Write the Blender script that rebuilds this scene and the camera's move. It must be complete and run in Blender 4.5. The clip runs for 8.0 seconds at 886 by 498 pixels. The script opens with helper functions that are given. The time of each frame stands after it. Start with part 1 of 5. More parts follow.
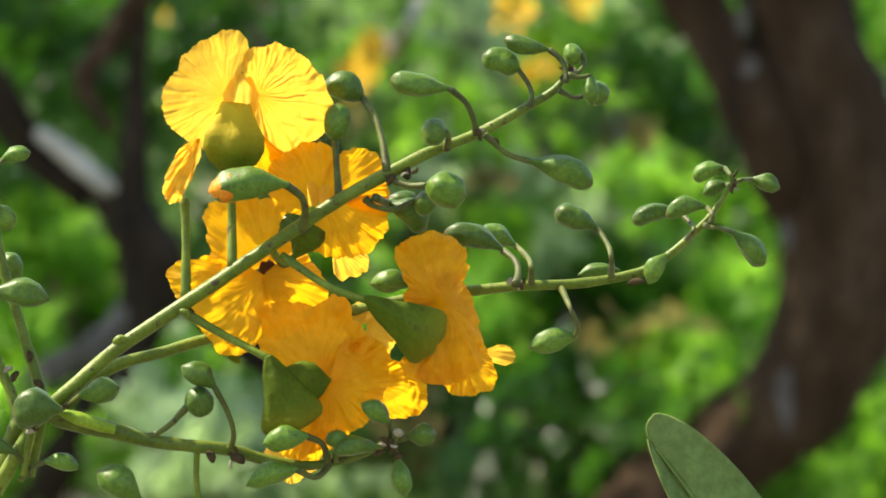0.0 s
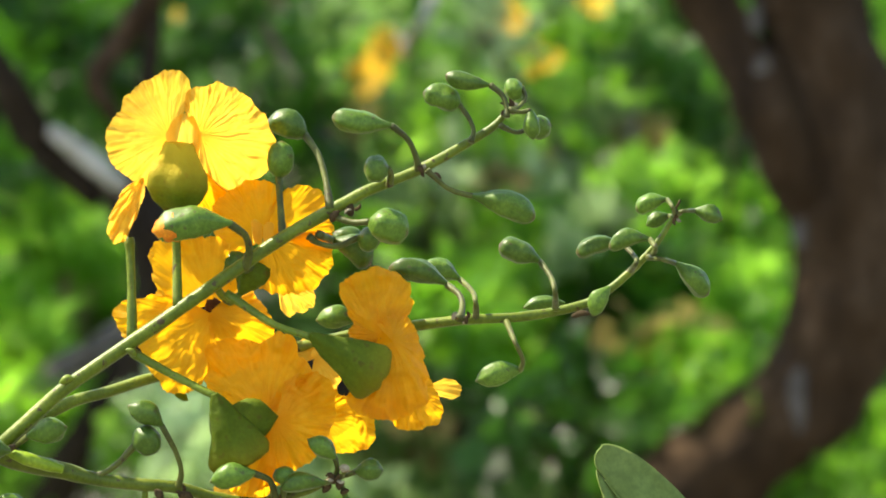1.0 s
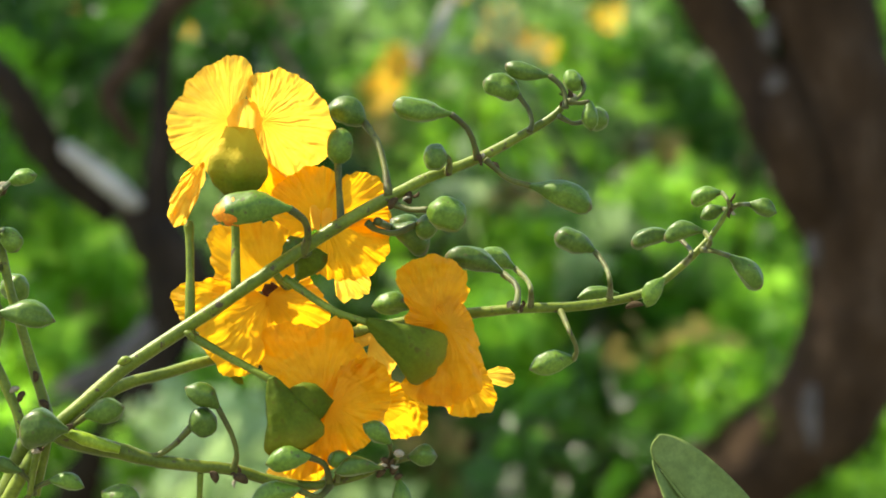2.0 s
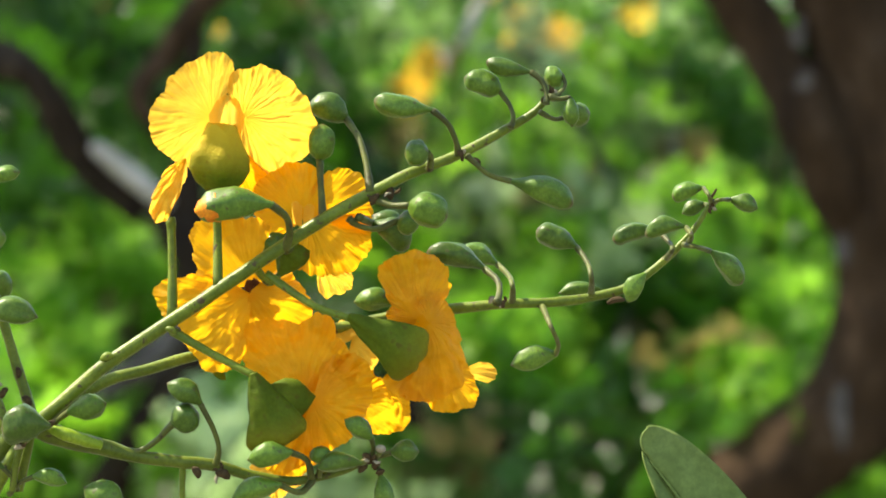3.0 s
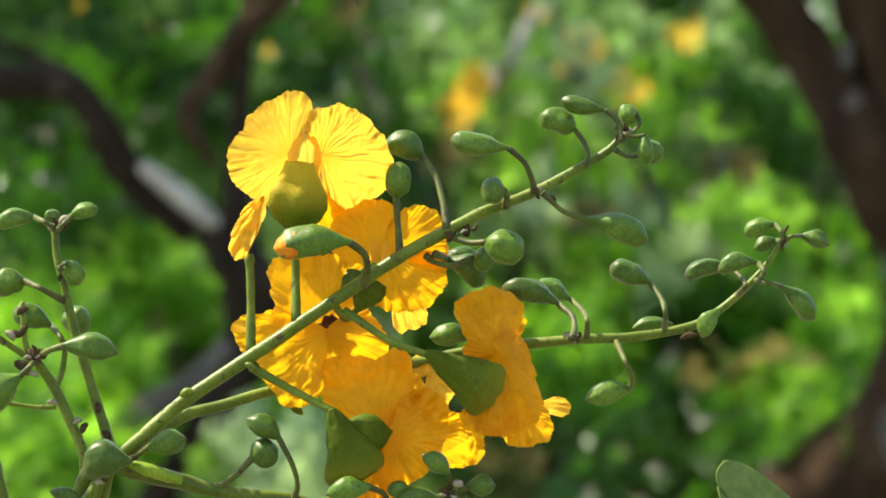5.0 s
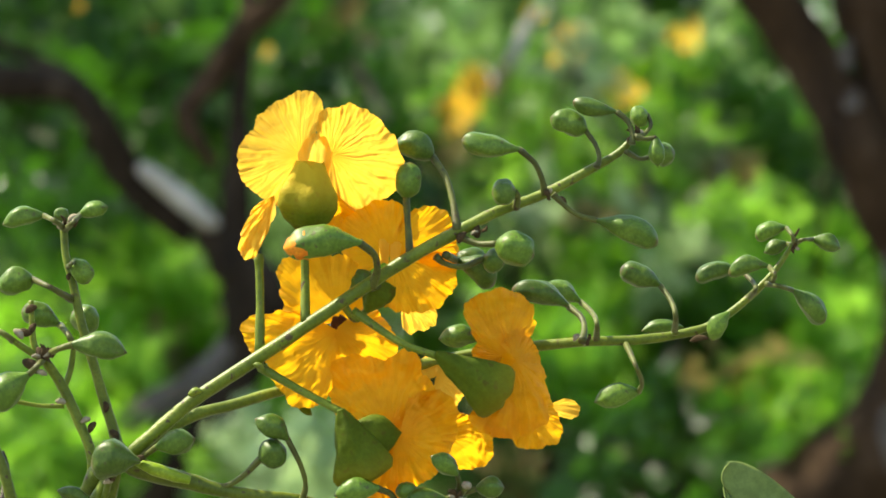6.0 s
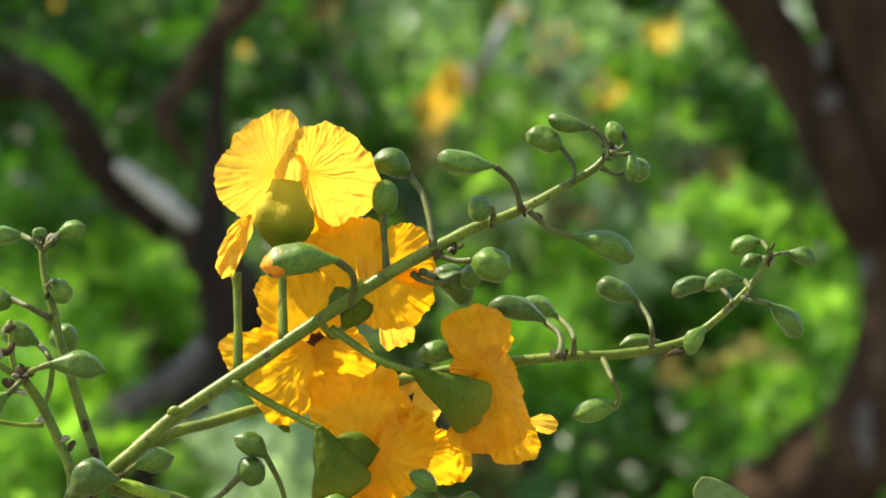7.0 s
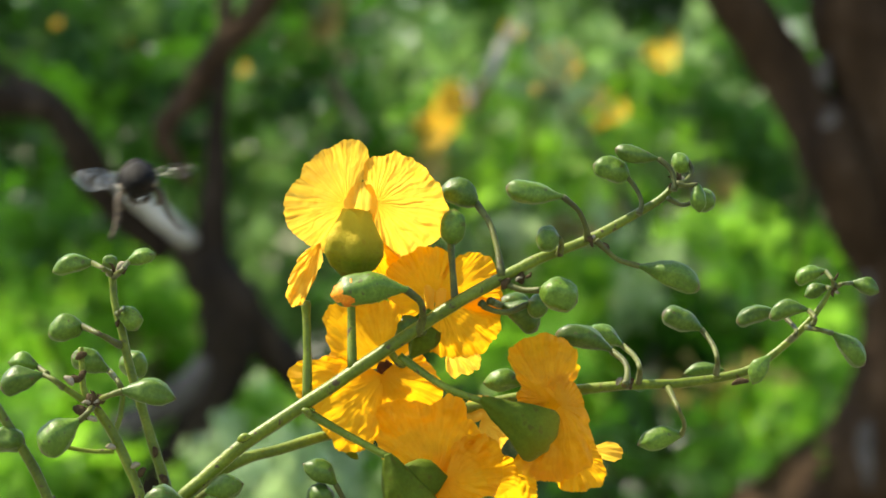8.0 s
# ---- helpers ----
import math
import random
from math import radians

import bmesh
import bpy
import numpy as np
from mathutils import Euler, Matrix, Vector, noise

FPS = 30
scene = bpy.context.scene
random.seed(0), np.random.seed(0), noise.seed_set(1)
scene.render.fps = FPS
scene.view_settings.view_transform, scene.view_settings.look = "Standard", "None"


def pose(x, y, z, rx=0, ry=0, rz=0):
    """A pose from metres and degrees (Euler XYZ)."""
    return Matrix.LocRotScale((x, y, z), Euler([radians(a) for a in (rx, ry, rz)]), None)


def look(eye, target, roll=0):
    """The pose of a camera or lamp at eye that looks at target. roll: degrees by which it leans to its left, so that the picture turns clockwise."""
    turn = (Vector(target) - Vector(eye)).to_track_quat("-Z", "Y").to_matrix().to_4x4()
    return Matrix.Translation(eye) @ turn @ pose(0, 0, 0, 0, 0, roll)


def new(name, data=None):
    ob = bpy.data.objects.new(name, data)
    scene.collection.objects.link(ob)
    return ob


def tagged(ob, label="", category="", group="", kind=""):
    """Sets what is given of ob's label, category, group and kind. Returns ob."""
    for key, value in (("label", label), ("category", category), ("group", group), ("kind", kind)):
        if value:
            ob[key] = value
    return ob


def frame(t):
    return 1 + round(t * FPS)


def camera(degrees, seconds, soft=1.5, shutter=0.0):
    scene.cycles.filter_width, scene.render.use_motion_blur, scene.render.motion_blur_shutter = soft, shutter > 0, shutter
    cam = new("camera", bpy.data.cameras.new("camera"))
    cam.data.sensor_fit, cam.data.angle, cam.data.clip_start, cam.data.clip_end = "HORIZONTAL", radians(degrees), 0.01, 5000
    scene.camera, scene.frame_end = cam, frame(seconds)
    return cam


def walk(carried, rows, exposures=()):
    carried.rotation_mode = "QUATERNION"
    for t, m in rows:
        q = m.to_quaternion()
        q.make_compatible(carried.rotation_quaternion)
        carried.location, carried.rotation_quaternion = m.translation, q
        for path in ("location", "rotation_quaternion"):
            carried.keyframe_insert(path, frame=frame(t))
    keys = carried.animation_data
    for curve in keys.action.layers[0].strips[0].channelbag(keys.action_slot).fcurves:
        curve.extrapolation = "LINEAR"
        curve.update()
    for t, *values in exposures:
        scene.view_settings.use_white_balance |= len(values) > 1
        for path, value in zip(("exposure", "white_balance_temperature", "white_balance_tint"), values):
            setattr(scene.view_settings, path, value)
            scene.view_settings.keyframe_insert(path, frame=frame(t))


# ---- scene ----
EYE = Vector((0, 0, 1.6))
cam = camera(12, 8.0, soft=1.7, shutter=0.12)
cam.data.dof.use_dof = True
cam.data.dof.focus_distance = 1.0
cam.data.dof.aperture_fstop = 30.0
walk(cam, [
    (0, pose(0, 0, 1.6, 89.570, 0, -1.398)),
    (0.5, pose(0, 0, 1.6, 89.516, 0, -1.298)),
    (1, pose(0, 0, 1.6, 89.547, 0, -1.229)),
    (2.5, pose(0, 0, 1.6, 89.831, 0, -0.899)),
    (3, pose(0, 0, 1.6, 89.762, 0, -0.653)),
    (3.5, pose(0, 0, 1.6, 89.739, 0, -0.315)),
    (4, pose(0, 0, 1.6, 89.846, 0, -0.069)),
    (4.5, pose(0, 0, 1.6, 90.000, 0, 0.000)),
    (6, pose(0, 0, 1.6, 90.046, 0, -0.008)),
    (6.5, pose(0, 0, 1.6, 89.985, 0, -0.123)),
    (7, pose(0, 0, 1.6, 90.023, 0, -0.323)),
    (7.5, pose(0, 0, 1.6, 90.184, 0, -0.376)),
    (8, pose(0, 0, 1.6, 90.277, 0, -0.315))],
    exposures=[(0, 1.26, 7500, 4), (0.5, 1.44, 7500, 4), (3, 1.38, 7500, 4), (4, 1.24, 7500, 4), (8, 1.26, 7500, 4)])

# ---- light ----
SUN_FROM = Vector((-0.72, 0.22, 1.0)).normalized()
world = bpy.data.worlds.new("sky")
scene.world = world
world.use_nodes = True
sky = world.node_tree.nodes.new("ShaderNodeTexSky")
sky.sky_type = "NISHITA"
sky.sun_disc = False
sky.sun_elevation = math.asin(SUN_FROM.z)
sky.sun_rotation = math.atan2(SUN_FROM.x, SUN_FROM.y)
world.node_tree.links.new(sky.outputs[0], world.node_tree.nodes["Background"].inputs[0])
world.node_tree.nodes["Background"].inputs[1].default_value = 0.15
sun = new("sun", bpy.data.lights.new("sun", "SUN"))
sun.data.energy = 5.0
sun.data.angle = radians(0.5)
sun.data.color = (1.0, 0.95, 0.86)
sun.matrix_world = look(SUN_FROM * 20, (0, 0, 0))


# ---- materials ----
def nodes_of(name):
    m = bpy.data.materials.new(name)
    m.use_nodes = True
    return m, m.node_tree.nodes, m.node_tree.links, m.node_tree.nodes["Principled BSDF"]


def ramp(ns, stops):
    r = ns.new("ShaderNodeValToRGB")
    while len(r.color_ramp.elements) < len(stops):
        r.color_ramp.elements.new(0.5)
    for e, (p, c) in zip(r.color_ramp.elements, stops):
        e.position, e.color = p, (*c, 1)
    return r


def noise_tex(ns, ls, scale, detail=4.0, rough=0.55, stretch=None):
    co = ns.new("ShaderNodeTexCoord")
    n = ns.new("ShaderNodeTexNoise")
    n.inputs["Scale"].default_value = scale
    n.inputs["Detail"].default_value = detail
    n.inputs["Roughness"].default_value = rough
    if stretch:
        mp = ns.new("ShaderNodeMapping")
        mp.inputs["Scale"].default_value = stretch
        ls.new(co.outputs["Object"], mp.inputs["Vector"])
        ls.new(mp.outputs[0], n.inputs["Vector"])
    else:
        ls.new(co.outputs["Object"], n.inputs["Vector"])
    return n


def bump(ns, ls, height, bsdf, strength, distance):
    b = ns.new("ShaderNodeBump")
    b.inputs["Strength"].default_value = strength
    b.inputs["Distance"].default_value = distance
    ls.new(height, b.inputs["Height"])
    ls.new(b.outputs[0], bsdf.inputs["Normal"])
    return b


def mixed(ns, ls, a, b, fac, kind="MIX"):
    mx = ns.new("ShaderNodeMix")
    mx.data_type, mx.blend_type = "RGBA", kind
    for sock, v in ((0, fac), (6, a), (7, b)):
        if hasattr(v, "links"):
            ls.new(v, mx.inputs[sock])
        else:
            mx.inputs[sock].default_value = v
    return mx.outputs[2]


def plant_skin(name, dark, mid, light, rough=0.45, scale=160, relief=0.35, through_share=0.0, specks=None, vary=0.22, dry_or_glow_tip=None, tip_at=(0.90, 0.985), fuzz=0.0):
    """Green living tissue: mottled at two scales, fine relief, a little different on every piece."""
    m, ns, ls, b = nodes_of(name)
    big = noise_tex(ns, ls, scale, 3)
    small = noise_tex(ns, ls, scale * 9, 4, 0.65)
    r = ramp(ns, [(0.28, dark), (0.52, mid), (0.75, light)])
    ls.new(big.outputs[0], r.inputs[0])
    fine = ramp(ns, [(0.35, (0.78, 0.78, 0.78)), (0.7, (1.15, 1.15, 1.15))])
    ls.new(small.outputs[0], fine.inputs[0])
    col = mixed(ns, ls, r.outputs[0], fine.outputs[0], 1.0, "MULTIPLY")
    info = ns.new("ShaderNodeObjectInfo")
    hsv = ns.new("ShaderNodeHueSaturation")
    mr = ns.new("ShaderNodeMapRange")
    mr.inputs[3].default_value, mr.inputs[4].default_value = 1 - vary, 1 + vary
    ls.new(info.outputs["Random"], mr.inputs[0])
    ls.new(mr.outputs[0], hsv.inputs["Value"])
    ls.new(col, hsv.inputs["Color"])
    col = hsv.outputs[0]
    if specks:
        sp = noise_tex(ns, ls, scale * 4, 2, 0.5)
        sr = ramp(ns, [(0.62, (0, 0, 0)), (0.70, (1, 1, 1))])
        ls.new(sp.outputs[0], sr.inputs[0])
        col = mixed(ns, ls, col, (*specks, 1), sr.outputs[0])
    # Buds brown and dry at the tip; calyx tips get a painted see-through glow.
    if dry_or_glow_tip:
        at = ns.new("ShaderNodeAttribute")
        at.attribute_name = "along"
        tr = ramp(ns, [(tip_at[0], (0, 0, 0)), (tip_at[1], (1, 1, 1))])
        ls.new(at.outputs["Fac"], tr.inputs[0])
        col = mixed(ns, ls, col, (*dry_or_glow_tip, 1), tr.outputs[0])
    ls.new(col, b.inputs["Base Color"])
    b.inputs["Roughness"].default_value = rough
    b.inputs["Specular IOR Level"].default_value = 0.28 if rough < 0.55 else 0.12
    # fine down on the skin
    b.inputs["Sheen Weight"].default_value = fuzz
    b.inputs["Sheen Roughness"].default_value = 0.35
    b.inputs["Sheen Tint"].default_value = (0.62, 0.85, 0.40, 1)
    if through_share:
        tl = ns.new("ShaderNodeBsdfTranslucent")
        ls.new(mixed(ns, ls, col, (0.75, 0.62, 0.04, 1), 0.6), tl.inputs[0])
        mx = ns.new("ShaderNodeMixShader")
        mx.inputs[0].default_value = through_share
        ls.new(b.outputs[0], mx.inputs[1])
        ls.new(tl.outputs[0], mx.inputs[2])
        ls.new(mx.outputs[0], ns["Material Output"].inputs[0])
    bump(ns, ls, small.outputs[0], b, relief, 0.0004)
    return m


def petal_skin(name, base, deep, glow, share=0.62):
    """Thin crinkled petal: light passes through it, veins a shade deeper."""
    m, ns, ls, b = nodes_of(name)
    at = ns.new("ShaderNodeAttribute")
    at.attribute_name = "fan"
    sep = ns.new("ShaderNodeSeparateXYZ")
    ls.new(at.outputs["Vector"], sep.inputs[0])
    veins = ns.new("ShaderNodeTexNoise")
    mp = ns.new("ShaderNodeMapping")
    mp.inputs["Scale"].default_value = (26, 3.0, 1)
    ls.new(at.outputs["Vector"], mp.inputs["Vector"])
    ls.new(mp.outputs[0], veins.inputs["Vector"])
    veins.inputs["Scale"].default_value = 1.0
    veins.inputs["Detail"].default_value = 3
    vr = ramp(ns, [(0.30, deep), (0.60, base)])
    ls.new(veins.outputs[0], vr.inputs[0])
    soft = noise_tex(ns, ls, 240, 3)
    sr = ramp(ns, [(0.3, (0.86, 0.84, 0.8)), (0.7, (1.05, 1.05, 1.05))])
    ls.new(soft.outputs[0], sr.inputs[0])
    col = mixed(ns, ls, vr.outputs[0], sr.outputs[0], 1.0, "MULTIPLY")
    # deeper orange at the claw
    heart = ramp(ns, [(0.10, (1, 1, 1)), (0.34, (0, 0, 0))])
    ls.new(sep.outputs["Y"], heart.inputs[0])
    col = mixed(ns, ls, col, (*deep, 1), heart.outputs[0])
    ls.new(col, b.inputs["Base Color"])
    b.inputs["Roughness"].default_value = 0.6
    b.inputs["Specular IOR Level"].default_value = 0.25
    tr = ns.new("ShaderNodeBsdfTranslucent")
    tcol = mixed(ns, ls, col, (*glow, 1), 0.5)
    ls.new(tcol, tr.inputs[0])
    add = ns.new("ShaderNodeMixShader")
    add.inputs[0].default_value = share
    ls.new(b.outputs[0], add.inputs[1])
    ls.new(tr.outputs[0], add.inputs[2])
    ls.new(add.outputs[0], ns["Material Output"].inputs[0])
    fine = ns.new("ShaderNodeTexNoise")
    mp2 = ns.new("ShaderNodeMapping")
    mp2.inputs["Scale"].default_value = (60, 5, 1)
    ls.new(at.outputs["Vector"], mp2.inputs["Vector"])
    ls.new(mp2.outputs[0], fine.inputs["Vector"])
    fine.inputs["Scale"].default_value = 1.0
    fine.inputs["Detail"].default_value = 4
    crepe = noise_tex(ns, ls, 300, 4, 0.55)
    both = ns.new("ShaderNodeMath")
    ls.new(fine.outputs[0], both.inputs[0])
    ls.new(crepe.outputs[0], both.inputs[1])
    bn = bump(ns, ls, both.outputs[0], b, 0.3, 0.0005)
    ls.new(bn.outputs[0], tr.inputs["Normal"])
    return m


def leaf_skin(name, dark, mid, light, glow, share=0.45, rough=0.45, glint=None):
    """Foliage: every spray and leaflet its own shade, lit through from behind."""
    m, ns, ls, b = nodes_of(name)
    geo = ns.new("ShaderNodeNewGeometry")
    tone = ns.new("ShaderNodeAttribute")
    tone.attribute_name = "tone"
    blend = ns.new("ShaderNodeMath")
    blend.operation = "MULTIPLY_ADD"
    ls.new(geo.outputs["Random Per Island"], blend.inputs[0])
    blend.inputs[1].default_value = 0.28
    ls.new(tone.outputs["Fac"], blend.inputs[2])
    # Dark stop stands for shaded gaps, pale stops for painted shine and glints.
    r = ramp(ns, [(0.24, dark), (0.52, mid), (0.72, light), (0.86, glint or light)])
    sc = ns.new("ShaderNodeMath")
    sc.operation = "MULTIPLY"
    ls.new(blend.outputs[0], sc.inputs[0])
    sc.inputs[1].default_value = 0.8
    ls.new(sc.outputs[0], r.inputs[0])
    n = noise_tex(ns, ls, 9, 3)
    nr = ramp(ns, [(0.3, (0.7, 0.72, 0.7)), (0.7, (1.2, 1.2, 1.1))])
    ls.new(n.outputs[0], nr.inputs[0])
    col = mixed(ns, ls, r.outputs[0], nr.outputs[0], 1.0, "MULTIPLY")
    ls.new(col, b.inputs["Base Color"])
    b.inputs["Roughness"].default_value = rough
    b.inputs["Specular IOR Level"].default_value = 0.3
    tr = ns.new("ShaderNodeBsdfTranslucent")
    ls.new(mixed(ns, ls, col, (*glow, 1), 0.5), tr.inputs[0])
    mx = ns.new("ShaderNodeMixShader")
    mx.inputs[0].default_value = share
    ls.new(b.outputs[0], mx.inputs[1])
    ls.new(tr.outputs[0], mx.inputs[2])
    ls.new(mx.outputs[0], ns["Material Output"].inputs[0])
    return m


def rough_skin(name, stops, scale, relief, dist, rough=0.85, stretch=None, second=8):
    """Bark, earth, dry bits: colour in patches with grain."""
    m, ns, ls, b = nodes_of(name)
    n = noise_tex(ns, ls, scale, 6, 0.6, stretch)
    r = ramp(ns, stops)
    ls.new(n.outputs[0], r.inputs[0])
    f = noise_tex(ns, ls, scale * second, 5, 0.65, stretch)
    fr = ramp(ns, [(0.3, (0.65, 0.65, 0.65)), (0.7, (1.2, 1.2, 1.2))])
    ls.new(f.outputs[0], fr.inputs[0])
    ls.new(mixed(ns, ls, r.outputs[0], fr.outputs[0], 1.0, "MULTIPLY"), b.inputs["Base Color"])
    b.inputs["Roughness"].default_value = rough
    b.inputs["Specular IOR Level"].default_value = 0.15
    bump(ns, ls, f.outputs[0], b, relief, dist)
    return m


STEM = plant_skin("green_stem", (0.074, 0.106, 0.008), (0.130, 0.174, 0.014), (0.205, 0.250, 0.030), 0.42, 120, 0.35, 0.0, (0.07, 0.05, 0.02), fuzz=0.08)
STALK = plant_skin("brownish_stalk", (0.045, 0.044, 0.012), (0.085, 0.096, 0.018), (0.135, 0.155, 0.030), 0.5, 150, 0.4, 0.0, (0.05, 0.030, 0.018), fuzz=0.08)
SHEATH = plant_skin("bright_green_sheath", (0.12, 0.19, 0.010), (0.18, 0.26, 0.016), (0.25, 0.33, 0.03), 0.45, 120, 0.3)
BUD = plant_skin("green_bud", (0.042, 0.086, 0.009), (0.075, 0.140, 0.014), (0.130, 0.215, 0.028), 0.40, 140, 0.3, 0.0, (0.075, 0.085, 0.022), 0.3, (0.085, 0.050, 0.020), (0.92, 1.0), 0.06)
CALYX = plant_skin("calyx_green", (0.058, 0.095, 0.006), (0.092, 0.136, 0.009), (0.135, 0.180, 0.014), 0.65, 110, 0.8, 0.15, (0.085, 0.08, 0.01), 0.08, (0.78, 0.50, 0.03), (0.25, 1.0))
SCAR = rough_skin("dry_brown_scar", [(0.3, (0.028, 0.018, 0.008)), (0.7, (0.10, 0.066, 0.03))], 400, 0.6, 0.0004)
HUSK = rough_skin("pale_dry_husk", [(0.3, (0.16, 0.13, 0.08)), (0.7, (0.42, 0.37, 0.26))], 500, 0.5, 0.0003)
PETAL = petal_skin("yellow_petal", (0.89, 0.555, 0.072), (0.83, 0.42, 0.030), (0.91, 0.51, 0.046), 0.56)
# Shade of the upper blossoms is put into this deeper orange.
PETAL_SHADED = petal_skin("shaded_orange_petal", (0.88, 0.452, 0.020), (0.84, 0.39, 0.014), (0.92, 0.465, 0.015), 0.54)
PETAL_TIP = plant_skin("orange_bud_tip", (0.62, 0.12, 0.008), (0.82, 0.25, 0.012), (0.88, 0.38, 0.02), 0.5, 200, 0.3)
FAR_PETAL = petal_skin("soft_yellow_petal", (0.92, 0.64, 0.10), (0.88, 0.52, 0.05), (0.95, 0.62, 0.08))
CLAW = petal_skin("pale_yellow_claw", (0.90, 0.58, 0.085), (0.87, 0.48, 0.05), (0.92, 0.56, 0.07))
# Dark colour that paints the shade between folded petals.
HEART_SHADE = plant_skin("dark_red_petal_shade", (0.06, 0.015, 0.004), (0.13, 0.04, 0.008), (0.28, 0.10, 0.015), 0.6, 300, 0.3)
LEAF_NEAR = plant_skin("soft_green_leaf", (0.105, 0.150, 0.036), (0.138, 0.188, 0.050), (0.178, 0.228, 0.068), 0.6, 45, 0.3)
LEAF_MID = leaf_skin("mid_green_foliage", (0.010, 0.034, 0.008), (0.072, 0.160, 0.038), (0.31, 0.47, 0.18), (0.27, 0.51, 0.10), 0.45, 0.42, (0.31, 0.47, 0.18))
# Sunlit patches of foliage are put into this brighter leaf colour.
LEAF_SUNLIT = leaf_skin("sunlit_green_foliage", (0.015, 0.06, 0.006), (0.095, 0.265, 0.020), (0.32, 0.58, 0.08), (0.34, 0.75, 0.045), 0.58, 0.42, (0.42, 0.68, 0.14))
# Bright ground and sky shine are put into this pale leaf colour.
LEAF_SHINE = leaf_skin("pale_shine_foliage", (0.08, 0.14, 0.05), (0.30, 0.43, 0.19), (0.42, 0.55, 0.32), (0.50, 0.70, 0.30), 0.45, 0.40, (0.44, 0.57, 0.34))
LEAF_DRY = leaf_skin("dry_tan_foliage", (0.07, 0.055, 0.025), (0.28, 0.23, 0.09), (0.48, 0.42, 0.19), (0.52, 0.44, 0.14), 0.4, 0.5)
# Shade under the trees is put into this darker leaf colour.
LEAF_SHADED = leaf_skin("shaded_green_foliage", (0.012, 0.04, 0.007), (0.025, 0.08, 0.01), (0.06, 0.15, 0.02), (0.08, 0.28, 0.012), 0.45, 0.3)
BARK = rough_skin("dark_brown_bark", [(0.3, (0.022, 0.012, 0.006)), (0.55, (0.056, 0.032, 0.016)), (0.8, (0.135, 0.090, 0.058))], 22, 0.8, 0.01, 0.9, (1, 1, 0.3))
# Shade on the left tree's limbs and shrub stems is put into this bark.
BARK_SHADED = rough_skin("shaded_blackish_bark", [(0.3, (0.014, 0.009, 0.006)), (0.55, (0.034, 0.023, 0.015)), (0.8, (0.09, 0.066, 0.046))], 22, 0.8, 0.01, 0.9, (1, 1, 0.3))
# Sunlight on one limb and a twig is put into this pale bark.
BARK_SUNLIT = rough_skin("sunlit_grey_bark", [(0.3, (0.32, 0.29, 0.25)), (0.55, (0.50, 0.46, 0.41)), (0.8, (0.62, 0.58, 0.53))], 18, 0.6, 0.006, 0.9)
BARK_GREY = rough_skin("grey_brown_bark", [(0.3, (0.055, 0.045, 0.038)), (0.55, (0.13, 0.112, 0.10)), (0.8, (0.26, 0.235, 0.22))], 18, 0.8, 0.008, 0.9)
EARTH = rough_skin("dry_pale_earth", [(0.3, (0.10, 0.095, 0.075)), (0.6, (0.17, 0.16, 0.135)), (0.85, (0.26, 0.25, 0.225))], 1.2, 0.5, 0.02, 0.95)
BEE_DARK = rough_skin("dark_bee_shell", [(0.3, (0.002, 0.0015, 0.0015)), (0.7, (0.007, 0.005, 0.004))], 900, 0.6, 0.0003, 0.6)
BEE_FUR = rough_skin("pale_bee_fur", [(0.3, (0.18, 0.15, 0.11)), (0.7, (0.45, 0.40, 0.33))], 1600, 0.9, 0.0004, 0.95)
BEE_LEG = rough_skin("brown_bee_leg", [(0.3, (0.02, 0.014, 0.010)), (0.7, (0.16, 0.12, 0.08))], 900, 0.4, 0.0002, 0.5)


def wing_skin(name, thin, dense):
    m, ns, ls, b = nodes_of(name)
    b.inputs["Base Color"].default_value = (0.5, 0.48, 0.44, 1)
    b.inputs["Roughness"].default_value = 0.25
    veins = noise_tex(ns, ls, 700, 2)
    r = ramp(ns, [(0.45, (thin,) * 3), (0.62, (dense,) * 3)])
    ls.new(veins.outputs[0], r.inputs[0])
    ls.new(r.outputs[0], b.inputs["Alpha"])
    return m


WING = wing_skin("clear_bee_wing", 0.10, 0.42)
WING_THIN = wing_skin("thin_clear_bee_wing", 0.02, 0.08)

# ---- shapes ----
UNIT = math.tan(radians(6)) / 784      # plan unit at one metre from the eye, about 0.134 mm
BASE = Vector((-0.08634, 1.0, 1.52506))  # foot of the flowering branch


def spot(u, v, far=1.0):
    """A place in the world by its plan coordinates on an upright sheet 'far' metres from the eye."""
    return Vector(((u - 784) * UNIT * far, far, EYE.z + (441 - v) * UNIT * far))


def B(u, v, d=0.0):
    """A place on the flowering branch (from its foot); d: millimetres behind its plane."""
    return spot(u, v, 1 + d / 1000) - BASE


def part(name, bm, material, parent, label="", smooth=True):
    """Links a bmesh as one mesh object under a thing or part, its origin at its own middle."""
    me = bpy.data.meshes.new(name)
    bm.to_mesh(me)
    bm.free()
    return part_of_mesh(name, me, material, parent, label, smooth)


def offset_of(ob):
    o = Vector((0, 0, 0))
    while ob is not None and ob.parent is not None:
        o += ob.location
        ob = ob.parent
    return o


